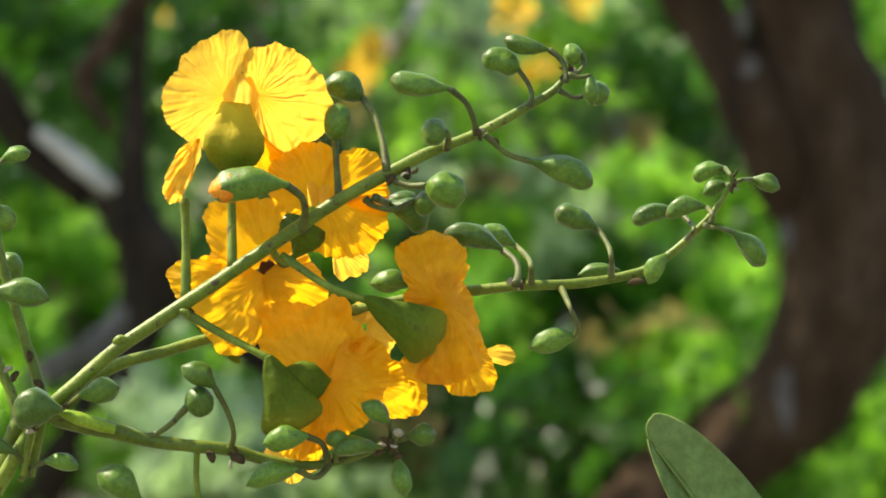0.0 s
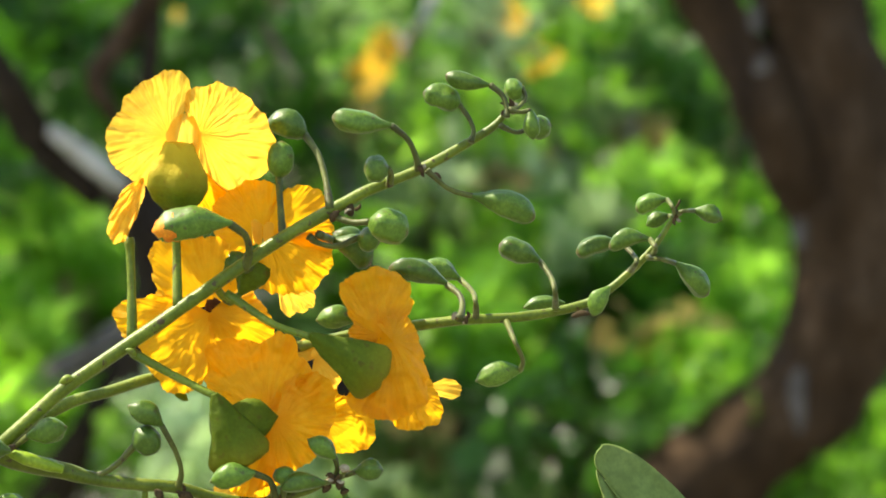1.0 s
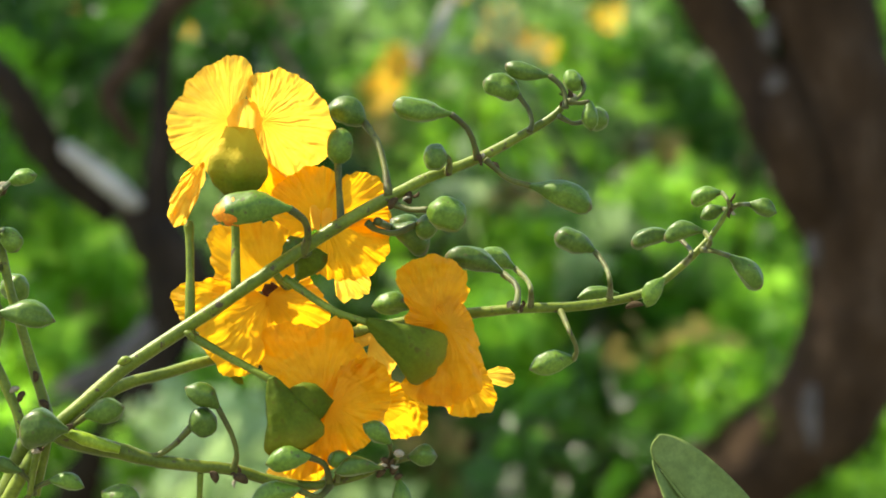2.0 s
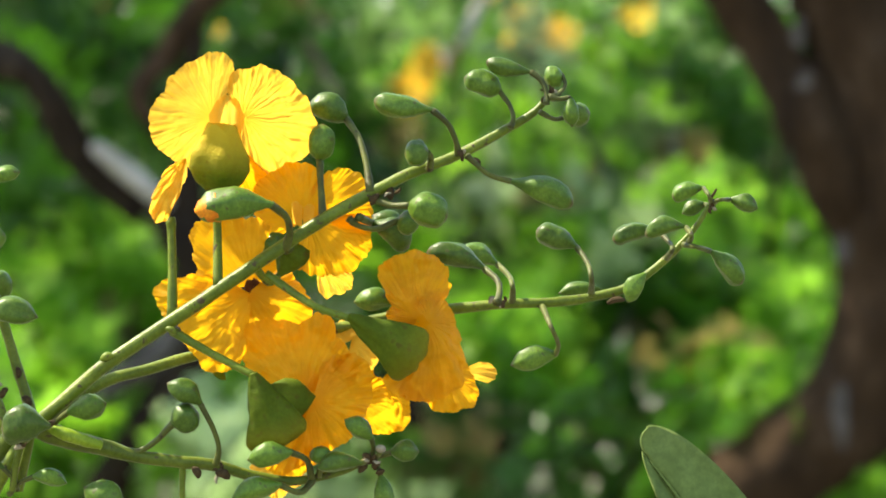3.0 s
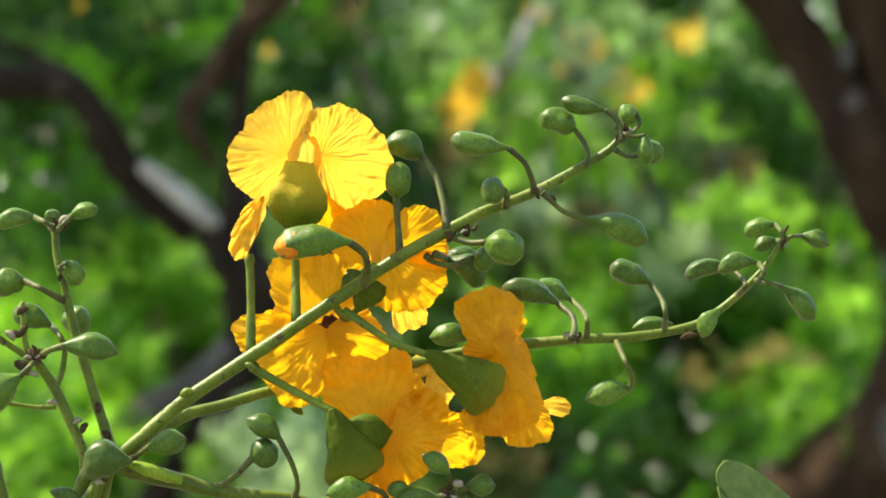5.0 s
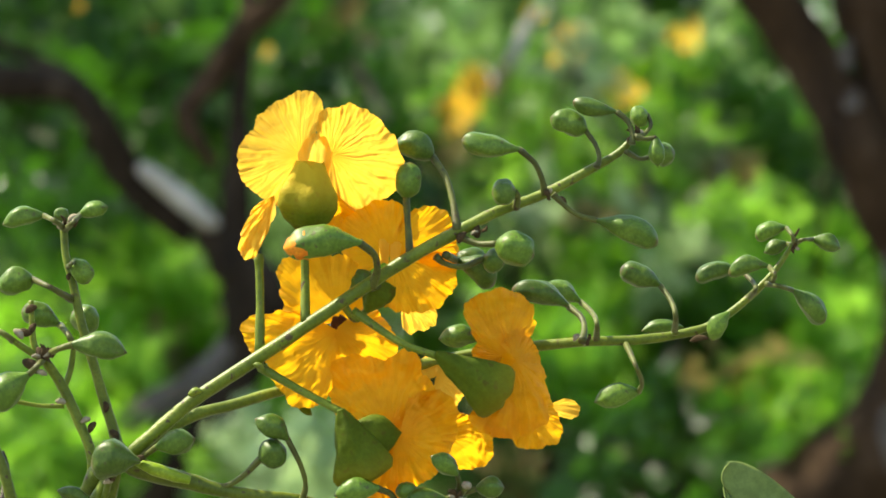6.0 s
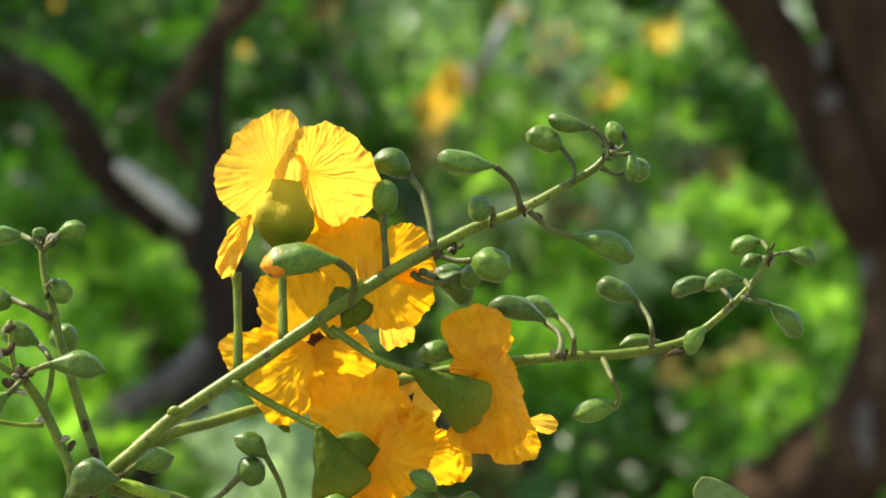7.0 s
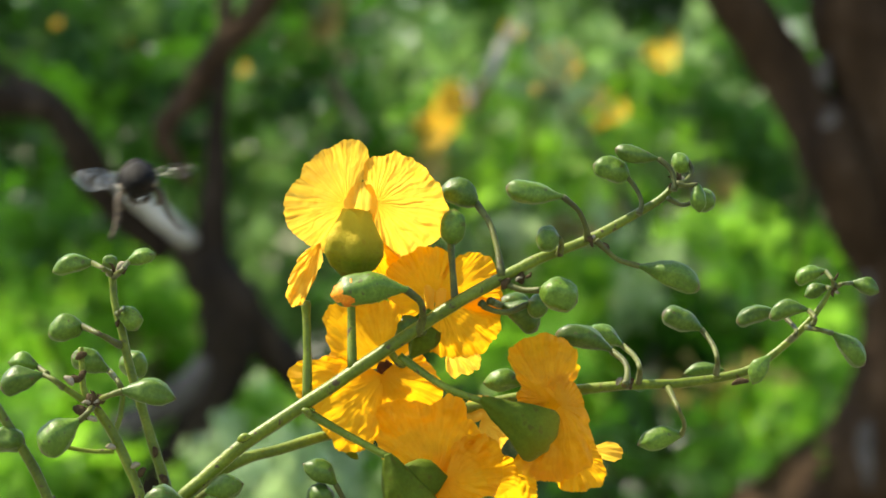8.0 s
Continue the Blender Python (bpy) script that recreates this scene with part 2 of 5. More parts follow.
def part_of_mesh(name, me, material, parent, label="", smooth=True):
    if smooth:
        me.polygons.foreach_set("use_smooth", [True] * len(me.polygons))
    co = np.empty(len(me.vertices) * 3)
    me.vertices.foreach_get("co", co)
    co = co.reshape(-1, 3)
    mid = (co.min(0) + co.max(0)) / 2
    me.vertices.foreach_set("co", (co - mid).ravel())
    me.update()
    me.materials.append(material)
    ob = new(name, me)
    ob.parent = parent
    ob.location = Vector(mid) - offset_of(parent)
    if label:
        tagged(ob, label)
    return ob


def spline(pts, n):
    """n points on a smooth line through pts, with the parameter 0..len-1 of each."""
    pts = [Vector(p) for p in pts]
    ext = [pts[0] * 2 - pts[1], *pts, pts[-1] * 2 - pts[-2]]
    out = []
    for k in range(n):
        s = k / (n - 1) * (len(pts) - 1)
        i = min(int(s), len(pts) - 2)
        f = s - i
        a, b, c, d = ext[i:i + 4]
        out.append((0.5 * ((2 * b) + (c - a) * f + (2 * a - 5 * b + 4 * c - d) * f * f + (3 * b - a - 3 * c + d) * f ** 3), s))
    return out


def tube(pts, radii, sides=10, n=None, wobble=0.04, seed=0.0):
    """A tapering, slightly uneven stem through pts."""
    bm = bmesh.new()
    n = n or 6 * (len(pts) - 1) + 1
    line = spline(pts, n)
    rings = []
    up = Vector((0.3, 1, 0.2)).normalized()
    for k, (p, s) in enumerate(line):
        d = (line[min(k + 1, n - 1)][0] - line[max(k - 1, 0)][0]).normalized()
        x = d.cross(up).normalized()
        y = d.cross(x).normalized()
        i = min(int(s), len(radii) - 2)
        r = radii[i] + (radii[i + 1] - radii[i]) * (s - i)
        ring = []
        for j in range(sides):
            a = 2 * math.pi * j / sides
            rr = r * (1 + wobble * noise.noise((math.cos(a) * 1.5 + seed, math.sin(a) * 1.5, s * 2.5 + seed)))
            ring.append(bm.verts.new(p + x * math.cos(a) * rr + y * math.sin(a) * rr))
        rings.append(ring)
    for r0, r1 in zip(rings, rings[1:]):
        for j in range(sides):
            bm.faces.new((r0[j], r0[(j + 1) % sides], r1[(j + 1) % sides], r1[j]))
    bm.faces.new(rings[0])
    bm.faces.new(reversed(rings[-1]))
    bmesh.ops.recalc_face_normals(bm, faces=bm.faces)
    return bm


BUD_SHAPE = ((0, 0.16), (0.06, 0.30), (0.2, 0.62), (0.4, 0.94), (0.58, 1.0), (0.74, 0.88), (0.87, 0.58), (0.94, 0.26), (0.97, 0.12), (1, 0.03))
ROUND_SHAPE = ((0, 0.22), (0.06, 0.48), (0.2, 0.86), (0.4, 1.0), (0.62, 1.0), (0.82, 0.82), (0.93, 0.52), (0.97, 0.28), (1, 0.03))
CLUB_SHAPE = ((0, 0.15), (0.08, 0.24), (0.2, 0.46), (0.34, 0.80), (0.5, 1.0), (0.7, 1.0), (0.84, 0.90), (0.93, 0.66), (0.97, 0.42), (0.99, 0.2), (1, 0.04))
CUP_SHAPE = ((0, 0.12), (0.06, 0.2), (0.2, 0.42), (0.42, 0.78), (0.65, 1.0), (0.85, 0.96), (1.0, 0.80))


def curve_value(shape, t):
    for (a, ra), (b, rb) in zip(shape, shape[1:]):
        if t <= b:
            f = (t - a) / (b - a)
            f = f * f * (3 - 2 * f) * 0.5 + f * 0.5
            return ra + (rb - ra) * f
    return shape[-1][1]


def turned(a, b, width, shape, bend=0.0, ridge=0.05, sides=14, rings=16, flat=1.0, seed=0.0, teeth=0.0):
    """A plump body from a to b: bent, with faint ridges, of the given outline."""
    bm = bmesh.new()
    axis = b - a
    length = axis.length
    d = axis.normalized()
    side = Vector((0, 1, 0)) - d * d.y
    side.normalize()
    up = side.cross(d).normalized()
    if up.z < 0:
        up = -up
    loops = []
    along = bm.verts.layers.float.new("along")
    for k in range(rings + 1):
        t = k / rings
        t = 0.5 - 0.5 * math.cos(math.pi * t) * (0.55 + 0.45 * abs(math.cos(math.pi * t))) if 0 < k < rings else t
        r = width / 2 * curve_value(shape, t)
        c = a + axis * t + up * bend * length * math.sin(math.pi * t)
        ring = []
        for j in range(sides):
            q = 2 * math.pi * j / sides
            rr = r * (1 + ridge * math.cos(5 * q + seed) * (0.4 + 0.6 * t) + 0.2 * noise.noise((1.2 * math.cos(q) + seed * 3.7, 1.2 * math.sin(q), t * 2.6)))
            tooth = axis * teeth * t ** 5 * (abs(math.cos(2.5 * q + seed)) - 0.4)
            v = bm.verts.new(c + up * math.cos(q) * rr + side * math.sin(q) * rr * flat + tooth)
            v[along] = t
            ring.append(v)
        loops.append(ring)
    for r0, r1 in zip(loops, loops[1:]):
        for j in range(sides):
            bm.faces.new((r0[j], r0[(j + 1) % sides], r1[(j + 1) % sides], r1[j]))
    bm.faces.new(loops[0])
    bm.faces.new(reversed(loops[-1]))
    bmesh.ops.recalc_face_normals(bm, faces=bm.faces)
    return bm


def petal_mesh(name, centre, rim, depth=(0, 6), cup=1.6, crinkle=2.2, ruffle=5.0, seed=0.0, lean=(0.0, 0.0), na=170, nf=48, start=0.02, crease=0.42, pucker=0.0):
    """A fan-shaped crinkled petal. rim: (degrees, reach) round its base; depth: mm behind the plane at base and rim."""
    degs = [a for a, _ in rim]
    lo, hi = degs[0], degs[-1]
    verts, faces, fan = [], [], []
    cu, cv = centre
    for i in range(na + 1):
        a = lo + (hi - lo) * i / na
        k = max(j for j in range(len(degs)) if degs[j] <= a + 1e-6)
        k = min(k, len(degs) - 2)
        f = (a - degs[k]) / (degs[k + 1] - degs[k])
        f = f * f * (3 - 2 * f)
        reach = rim[k][1] + (rim[k + 1][1] - rim[k][1]) * f
        reach *= 1 + 0.055 * noise.noise((a * 0.09, seed, 1.0)) + 0.024 * noise.noise((a * 0.24, seed, 2.0)) + 0.016 * noise.noise((a * 0.62, seed, 4.0))
        ra = radians(a)
        for j in range(nf + 1):
            s = start + (1 - start) * j / nf
            u = cu + math.cos(ra) * reach * s
            v = cv - math.sin(ra) * reach * s
            d = depth[0] + (depth[1] - depth[0]) * s ** cup
            u0, v0 = u * 0.022, v * 0.022
            bow = 2.2 * noise.noise((u0 * 1.3, v0 * 1.3, seed))
            d += crinkle * 0.34 * s * noise.noise((u0, v0, seed + 5))
            d += crinkle * 0.10 * s ** 0.8 * noise.noise((u * 0.048, v * 0.048, seed + 3))
            fold = 1 - 2.2 * abs(noise.noise((a * 0.12 + bow * 0.6, s * 1.1, seed + 9)))
            fine = 1 - 2.2 * abs(noise.noise((a * 0.34 + bow * 1.3, s * 1.8, seed + 13)))
            crumple = 1 - 2.2 * abs(noise.noise((u * 0.034 + bow * 0.5, v * 0.034, seed + 15)))
            d -= crease * s ** 0.7 * ((0.52 - 0.3 * pucker) * fold + (0.30 - 0.2 * pucker) * fine + (0.34 + 0.4 * pucker) * crumple)
            d += crease * 0.10 * s ** 0.5 * noise.noise((u * 0.16, v * 0.16, seed + 23))
            d += crease * 0.18 * s * noise.noise((u * 0.085, v * 0.085, seed + 7))
            d += ruffle * 0.45 * s ** 4 * noise.noise((a * 0.11, 0.0, seed + 17)) + 0.5 * s ** 6 * noise.noise((a * 0.4, 0.0, seed + 19))
            d += lean[0] * math.cos(ra) * s + lean[1] * math.sin(ra) * s
            wig = 1.5 * s ** 2 * noise.noise((a * 0.3, s * 3, seed + 21))
            verts.append(B(u + wig, v + wig, d))
            fan.append((a / 90.0, s, 0.0))
    w = nf + 1
    for i in range(na):
        for j in range(nf):
            faces.append((i * w + j, i * w + j + 1, (i + 1) * w + j + 1, (i + 1) * w + j))
    me = bpy.data.meshes.new(name)
    me.from_pydata(verts, [], faces)
    at = me.attributes.new("fan", "FLOAT_VECTOR", "POINT")
    at.data.foreach_set("vector", [c for p in fan for c in p])
    return me


# ---- ground ----
def ground_sheet():
    bm = bmesh.new()
    bmesh.ops.create_grid(bm, x_segments=90, y_segments=90, size=1)
    for v in bm.verts:
        x, y = v.co.x, v.co.y
        v.co.x, v.co.y = 3 * x + 260 * x ** 5, 3 * y + 260 * y ** 5
        v.co.z = 0.03 * noise.noise((v.co.x * 0.9, v.co.y * 0.9, 0)) - 0.02
    me = bpy.data.meshes.new("ground")
    bm.to_mesh(me)
    bm.free()
    me.materials.append(EARTH)
    return tagged(new("ground", me), "dry pale earth under the trees", "ground", kind="structure")


ground_sheet()


# ---- trees and shrubs behind ----
def spray_mesh(name, clumps, per_clump, leaflet, seed, pairs=7):
    """Many feathered sprays of leaflets, gathered in clumps: (centre, radii) each."""
    rng = np.random.default_rng(seed)
    lx = np.array([0.0, 0.28, 0.62, 1.0, 0.62, 0.28])
    ly = np.array([0.0, 0.24, 0.25, 0.0, -0.25, -0.24])
    lz = np.array([0.0, 0.05, 0.05, -0.05, 0.05, 0.05])
    shape = np.stack([lx, ly, lz], 1)
    allv, tones = [], []
    for (c, rad), count in zip(clumps, per_clump):
        twigs = max(1, count // 7)
        q = rng.normal(size=(twigs, 3))
        q /= np.linalg.norm(q, axis=1)[:, None]
        q *= (rng.random(twigs) ** 0.45)[:, None]
        pick = rng.integers(0, twigs, count)
        p = q[pick]
        org = np.array(c) + p * np.array(rad) + rng.normal(size=(count, 3)) * leaflet * (1.5, 1.5, 0.9)
        out = p + np.array([0, 0, 0.15]) + rng.normal(size=(count, 3)) * 0.5
        out /= np.linalg.norm(out, axis=1)[:, None]
        nrm = np.array([0, -0.25, 0.8]) + rng.normal(size=(count, 3)) * 0.8
        nrm -= out * (nrm * out).sum(1)[:, None]
        nrm /= np.linalg.norm(nrm, axis=1)[:, None]
        wid = np.cross(nrm, out)
        length = leaflet * (0.75 + 0.5 * rng.random(count))
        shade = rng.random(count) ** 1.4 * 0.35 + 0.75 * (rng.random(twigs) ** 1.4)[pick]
        for k in range(pairs * 2):
            sgn = 1 if k % 2 else -1
            along = (k // 2 + 0.5) * 0.46
            d = out * 0.45 + wid * sgn + rng.normal(size=(count, 3)) * 0.18
            d /= np.linalg.norm(d, axis=1)[:, None]
            n2 = nrm + rng.normal(size=(count, 3)) * 0.35
            n2 -= d * (n2 * d).sum(1)[:, None]
            n2 /= np.linalg.norm(n2, axis=1)[:, None]
            s2 = np.cross(n2, d)
            o = org + out * (along * length)[:, None] - nrm * (0.05 * along ** 2 * length)[:, None]
            v = (o[:, None, :] + length[:, None, None] * (shape[None, :, 0:1] * d[:, None, :] + shape[None, :, 1:2] * s2[:, None, :] + shape[None, :, 2:3] * n2[:, None, :]))
            allv.append(v.reshape(-1, 3))
            tones.append(np.repeat(shade, 6))
    v = np.concatenate(allv)
    nleaf = len(v) // 6
    me = bpy.data.meshes.new(name)
    me.vertices.add(len(v))
    me.vertices.foreach_set("co", v.ravel())
    idx = np.arange(nleaf)[:, None] * 6
    quads = np.concatenate([idx + [0, 1, 2, 3], idx + [0, 3, 4, 5]], 1).reshape(-1)
    me.loops.add(len(quads))
    me.loops.foreach_set("vertex_index", quads)
    me.polygons.add(nleaf * 2)
    me.polygons.foreach_set("loop_start", np.arange(nleaf * 2) * 4)
    me.update(calc_edges=True)
    me.attributes.new("tone", "FLOAT", "POINT").data.foreach_set("value", np.concatenate(tones).astype(np.float32))
    return me


def crown(parent, clumps, per_clump, leaflet, seed, material, label=""):
    me = spray_mesh("crown", clumps, per_clump, leaflet, seed)
    ob = part_of_mesh("crown", me, material, parent, label, smooth=False)
    return tagged(ob, kind="stuff")


def far_flower_mesh(seed):
    """A loose yellow blossom of five crumpled petals, two centimetres in reach."""
    rng = random.Random(seed)
    bm = bmesh.new()
    for k in range(5):
        a0 = k * 72 + rng.uniform(-14, 14)
        rows = []
        for j in range(5):
            s = 0.12 + 0.88 * j / 4
            row = []
            for i in range(6):
                a = radians(a0 - 34 + 68 * i / 5)
                r = 0.021 * s * (1 - 0.16 * abs(i - 2.5) / 2.5)
                z = 0.009 * s * s + rng.uniform(-0.0016, 0.0016) * s
                row.append(bm.verts.new((r * math.cos(a), r * math.sin(a), z)))
            rows.append(row)
        for r0, r1 in zip(rows, rows[1:]):
            for i in range(5):
                bm.faces.new((r0[i], r0[i + 1], r1[i + 1], r1[i]))
    me = bpy.data.meshes.new("flower")
    bm.to_mesh(me)
    bm.free()
    me.polygons.foreach_set("use_smooth", [True] * len(me.polygons))
    me.materials.append(FAR_PETAL)
    return me


FAR_FLOWERS = [far_flower_mesh(s) for s in range(3)]


def far_flowers(parent, places, size=1.0):
    rng = random.Random(len(places))
    for k, (u, v, far) in enumerate(places):
        for j in range(2 + k % 2):
            ob = new("flower", FAR_FLOWERS[(k + j) % 3])
            ob.parent = parent
            ob.location = spot(u + rng.uniform(-26, 26), v + rng.uniform(-20, 20), far + rng.uniform(-0.1, 0.25)) - parent.location
            ob.rotation_euler = (radians(60 + rng.uniform(-40, 50)), rng.uniform(-0.7, 0.7), rng.uniform(0, 6))
            s = size * rng.uniform(0.6, 0.9)
            ob.scale = (s, s, s)


def anchor_at(x, y, name, label, category, group=""):
    ob = new(name)
    ob.location = (x, y, 0)
    ob.empty_display_size = 0.1
    return tagged(ob, label, category, group)


def limb(parent, pts, radii, material, name="limb", label="", sides=14, wobble=0.22, seed=0.0):
    base = parent.location
    return part(name, tube([p - base for p in pts], radii, sides, None, wobble, seed), material, parent, label)


R5 = UNIT * 5.0


def right_tree():
    foot = spot(1180, 3430, 5.0)
    t = anchor_at(foot.x, foot.y, "tree", "tree with a dark brown leaning trunk that forks low", "tree")
    D = 5.0
    limb(t, [Vector((foot.x, 5.0, -0.1)), Vector((foot.x + 0.02, 5.0, 0.5)), spot(1215, 1300, D), spot(1270, 1060, D), spot(1380, 930, D), spot(1500, 838, D), spot(1602, 745, D), spot(1662, 610, D), spot(1678, 450, D), spot(1655, 250, D), spot(1598, 56, D), spot(1560, -150, D), spot(1600, -1200, D), spot(1560, -2400, D)],
         [R5 * 170, R5 * 140, R5 * 120, R5 * 104, R5 * 92, R5 * 92, R5 * 100, R5 * 106, R5 * 112, R5 * 108, R5 * 92, R5 * 86, R5 * 60, R5 * 20], BARK, "trunk", "", 18, 0.18, 1.0)
    limb(t, [spot(1640, 480, D), spot(1585, 380, D - 0.02), spot(1520, 250, D - 0.03), spot(1455, 130, D), spot(1385, 20, D), spot(1290, -150, D), spot(1150, -700, D + 0.2), spot(900, -1500, D + 0.3)],
         [R5 * 50, R5 * 62, R5 * 62, R5 * 54, R5 * 52, R5 * 48, R5 * 40, R5 * 12], BARK, "limb", "", 14, 0.2, 3.0)
    for k, (u, v, w, h) in enumerate(((1512, 178, 30, 44), (1577, 770, 34, 120), (1580, 470, 30, 60), (1500, 90, 26, 60))):
        off = (0.85, 0.92, 0.55, 0.45)[k]
        c = spot(u, v, 5.0 - R5 * 100 * off) - t.location
        part("lichen_patch", turned(c + Vector((0, 0, R5 * h / 2)), c - Vector((0, 0, R5 * h / 2)), R5 * w, ROUND_SHAPE, 0.05, 0.1, 10, 8, 0.4, k), BARK_GREY, t, "pale grey lichen patch on the bark")
    return t


def left_tree():
    foot = spot(120, 3430, 5.0)
    t = anchor_at(foot.x, foot.y, "tree", "tree with dark crooked limbs and a sunlit grey branch", "tree")
    D = 5.0
    # Bark tones differ limb by limb to paint sun and shade.
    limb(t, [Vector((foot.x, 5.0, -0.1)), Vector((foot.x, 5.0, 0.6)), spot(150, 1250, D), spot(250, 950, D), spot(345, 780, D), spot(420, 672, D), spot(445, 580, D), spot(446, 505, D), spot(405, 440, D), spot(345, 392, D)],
         [R5 * 110, R5 * 90, R5 * 62, R5 * 36, R5 * 33, R5 * 38, R5 * 50, R5 * 58, R5 * 46, R5 * 14], BARK_SHADED, "trunk", "", 14, 0.22, 2.0)
    # Lit stretch of the limb: its sunlight is in the bark colour.
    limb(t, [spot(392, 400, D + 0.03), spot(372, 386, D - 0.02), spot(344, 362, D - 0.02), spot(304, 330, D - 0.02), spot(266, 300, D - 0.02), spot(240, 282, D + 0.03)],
         [R5 * 8, R5 * 16, R5 * 18, R5 * 18, R5 * 15, R5 * 7], BARK_SUNLIT, "limb", "sunlit grey limb", 14, 0.15, 2.5)
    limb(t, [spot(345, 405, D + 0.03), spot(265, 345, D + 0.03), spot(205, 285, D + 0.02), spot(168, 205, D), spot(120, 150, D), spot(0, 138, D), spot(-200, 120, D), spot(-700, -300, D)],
         [R5 * 34, R5 * 32, R5 * 26, R5 * 26, R5 * 30, R5 * 32, R5 * 26, R5 * 8], BARK_SHADED, "limb", "", 14, 0.2, 4.5)
    limb(t, [spot(380, 290, D - 0.02), spot(330, 200, D - 0.02), spot(380, 130, D), spot(440, 40, D), spot(520, -60, D), spot(700, -500, D)],
         [R5 * 10, R5 * 20, R5 * 24, R5 * 26, R5 * 26, R5 * 10], BARK, "limb", "", 12, 0.25, 5.5)
    limb(t, [spot(405, 470, D), spot(420, 330, D), spot(424, 200, D), spot(436, 60, D), spot(450, -120, D), spot(520, -600, D)],
         [R5 * 38, R5 * 26, R5 * 18, R5 * 16, R5 * 15, R5 * 6], BARK_SHADED, "limb", "", 10, 0.2, 7.0)
    limb(t, [spot(425, 610, D), spot(360, 668, D), spot(260, 720, D), spot(130, 790, D), spot(0, 850, D), spot(-250, 930, D)],
         [R5 * 36, R5 * 30, R5 * 26, R5 * 22, R5 * 20, R5 * 12], BARK_GREY, "limb", "", 12, 0.25, 9.0)
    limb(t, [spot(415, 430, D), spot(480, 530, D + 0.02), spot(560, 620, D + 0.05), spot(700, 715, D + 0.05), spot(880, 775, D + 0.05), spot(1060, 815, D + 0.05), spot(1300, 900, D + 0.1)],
         [R5 * 40, R5 * 42, R5 * 36, R5 * 34, R5 * 38, R5 * 42, R5 * 30], BARK_SHADED, "limb", "", 12, 0.25, 11.0)
    limb(t, [spot(250, 300, D), spot(150, 150, D), spot(40, 90, D + 0.05), spot(-160, 20, D + 0.1)],
         [R5 * 14, R5 * 13, R5 * 11, R5 * 6], BARK_SHADED, "limb", "", 10, 0.25, 13.0)
    return t


TREE_R = right_tree()
TREE_L = left_tree()


# Crowns above the view, added to shade and dapple what stands below.
def shade_canopy(tree, clumps, counts, leaflet, seed, label):
    base = tree.location
    return crown(tree, [(Vector(c) - base, r) for c, r in clumps], counts, leaflet, seed, LEAF_MID, label)


def over(u, v, far, reach):
    """An unseen bough added to keep the sun off the place (u, v, far): its middle and size."""
    p = spot(u, v, far)
    return p + SUN_FROM * ((3.15 - p.z) / SUN_FROM.z), (reach, reach, 0.16)


DAPPLE = random.Random(77)
DAPPLES = [over(DAPPLE.uniform(-50, 1800), DAPPLE.uniform(-40, 900), DAPPLE.uniform(5.3, 6.5), DAPPLE.uniform(0.03, 0.06)) for _ in range(46)]
shade_canopy(TREE_R, DAPPLES, [14] * len(DAPPLES), 0.022, 33, "unseen sprays added to dapple the shrubs")
shade_canopy(TREE_L, [((-2.5, 5.1, 3.4), (0.6, 0.7, 0.4)), ((-0.15, 5.45, 3.6), (0.45, 0.5, 0.35)), over(60, 130, 5.0, 0.14), over(-80, 250, 6.0, 0.16), over(170, 260, 5.9, 0.12), over(330, 210, 5.9, 0.10), over(420, 520, 5.0, 0.10), over(480, 640, 5.0, 0.12), over(730, 760, 5.0, 0.10)],
       [60, 80, 60, 60, 40, 30, 50, 60, 40], 0.03, 31, "unseen feathery crown added for shade")
shade_canopy(TREE_R, [((1.2, 5.2, 3.5), (0.8, 0.8, 0.4)), over(1650, 520, 4.9, 0.13), over(1640, 250, 4.9, 0.13), over(1480, 130, 4.9, 0.11), over(1600, 60, 4.9, 0.12), over(1720, 120, 4.9, 0.12), over(1250, 600, 5.8, 0.08), over(1180, 760, 5.4, 0.09), over(960, 800, 5.2, 0.10), over(1280, 130, 6.2, 0.09), over(790, 40, 6.3, 0.07)],
       [120, 90, 90, 70, 70, 40, 36, 40, 45, 40, 30], 0.03, 32, "unseen feathery crown added for shade")


def shrub(far, u, clumps, counts, leaflet, seed, material, label, stems=3):
    """A leafy shrub rooted below plan column u: clumps (u, v, far, ru, rv, rd in plan units at that distance)."""
    foot = spot(u, 441, far)
    t = anchor_at(foot.x, far, "shrub", label, "shrub", "shrubs behind the flowers")
    base = t.location
    cl = []
    rng = random.Random(seed)
    for k, (cu, cv, cf, ru, rv) in enumerate(clumps):
        s = UNIT * cf
        c = spot(cu, cv, cf)
        cl.append((c - base, (ru * s, 0.32, rv * s)))
        mid = (base + c) / 2 + Vector((rng.uniform(-0.1, 0.1), rng.uniform(-0.05, 0.05), 0.1))
        limb(t, [Vector((base.x + rng.uniform(-0.06, 0.06), base.y, -0.05)), mid, c + Vector((0, 0, rv * s * 0.3))], [0.014, 0.008, 0.003], BARK_SHADED, "stem", "", 8, 0.2, k)
    crown(t, cl, counts, leaflet, seed, material)
    return t


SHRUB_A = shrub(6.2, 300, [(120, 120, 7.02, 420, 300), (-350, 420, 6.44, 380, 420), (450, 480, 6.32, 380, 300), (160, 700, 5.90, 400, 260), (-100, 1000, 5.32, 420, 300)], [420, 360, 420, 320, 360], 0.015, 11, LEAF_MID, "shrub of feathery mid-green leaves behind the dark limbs")
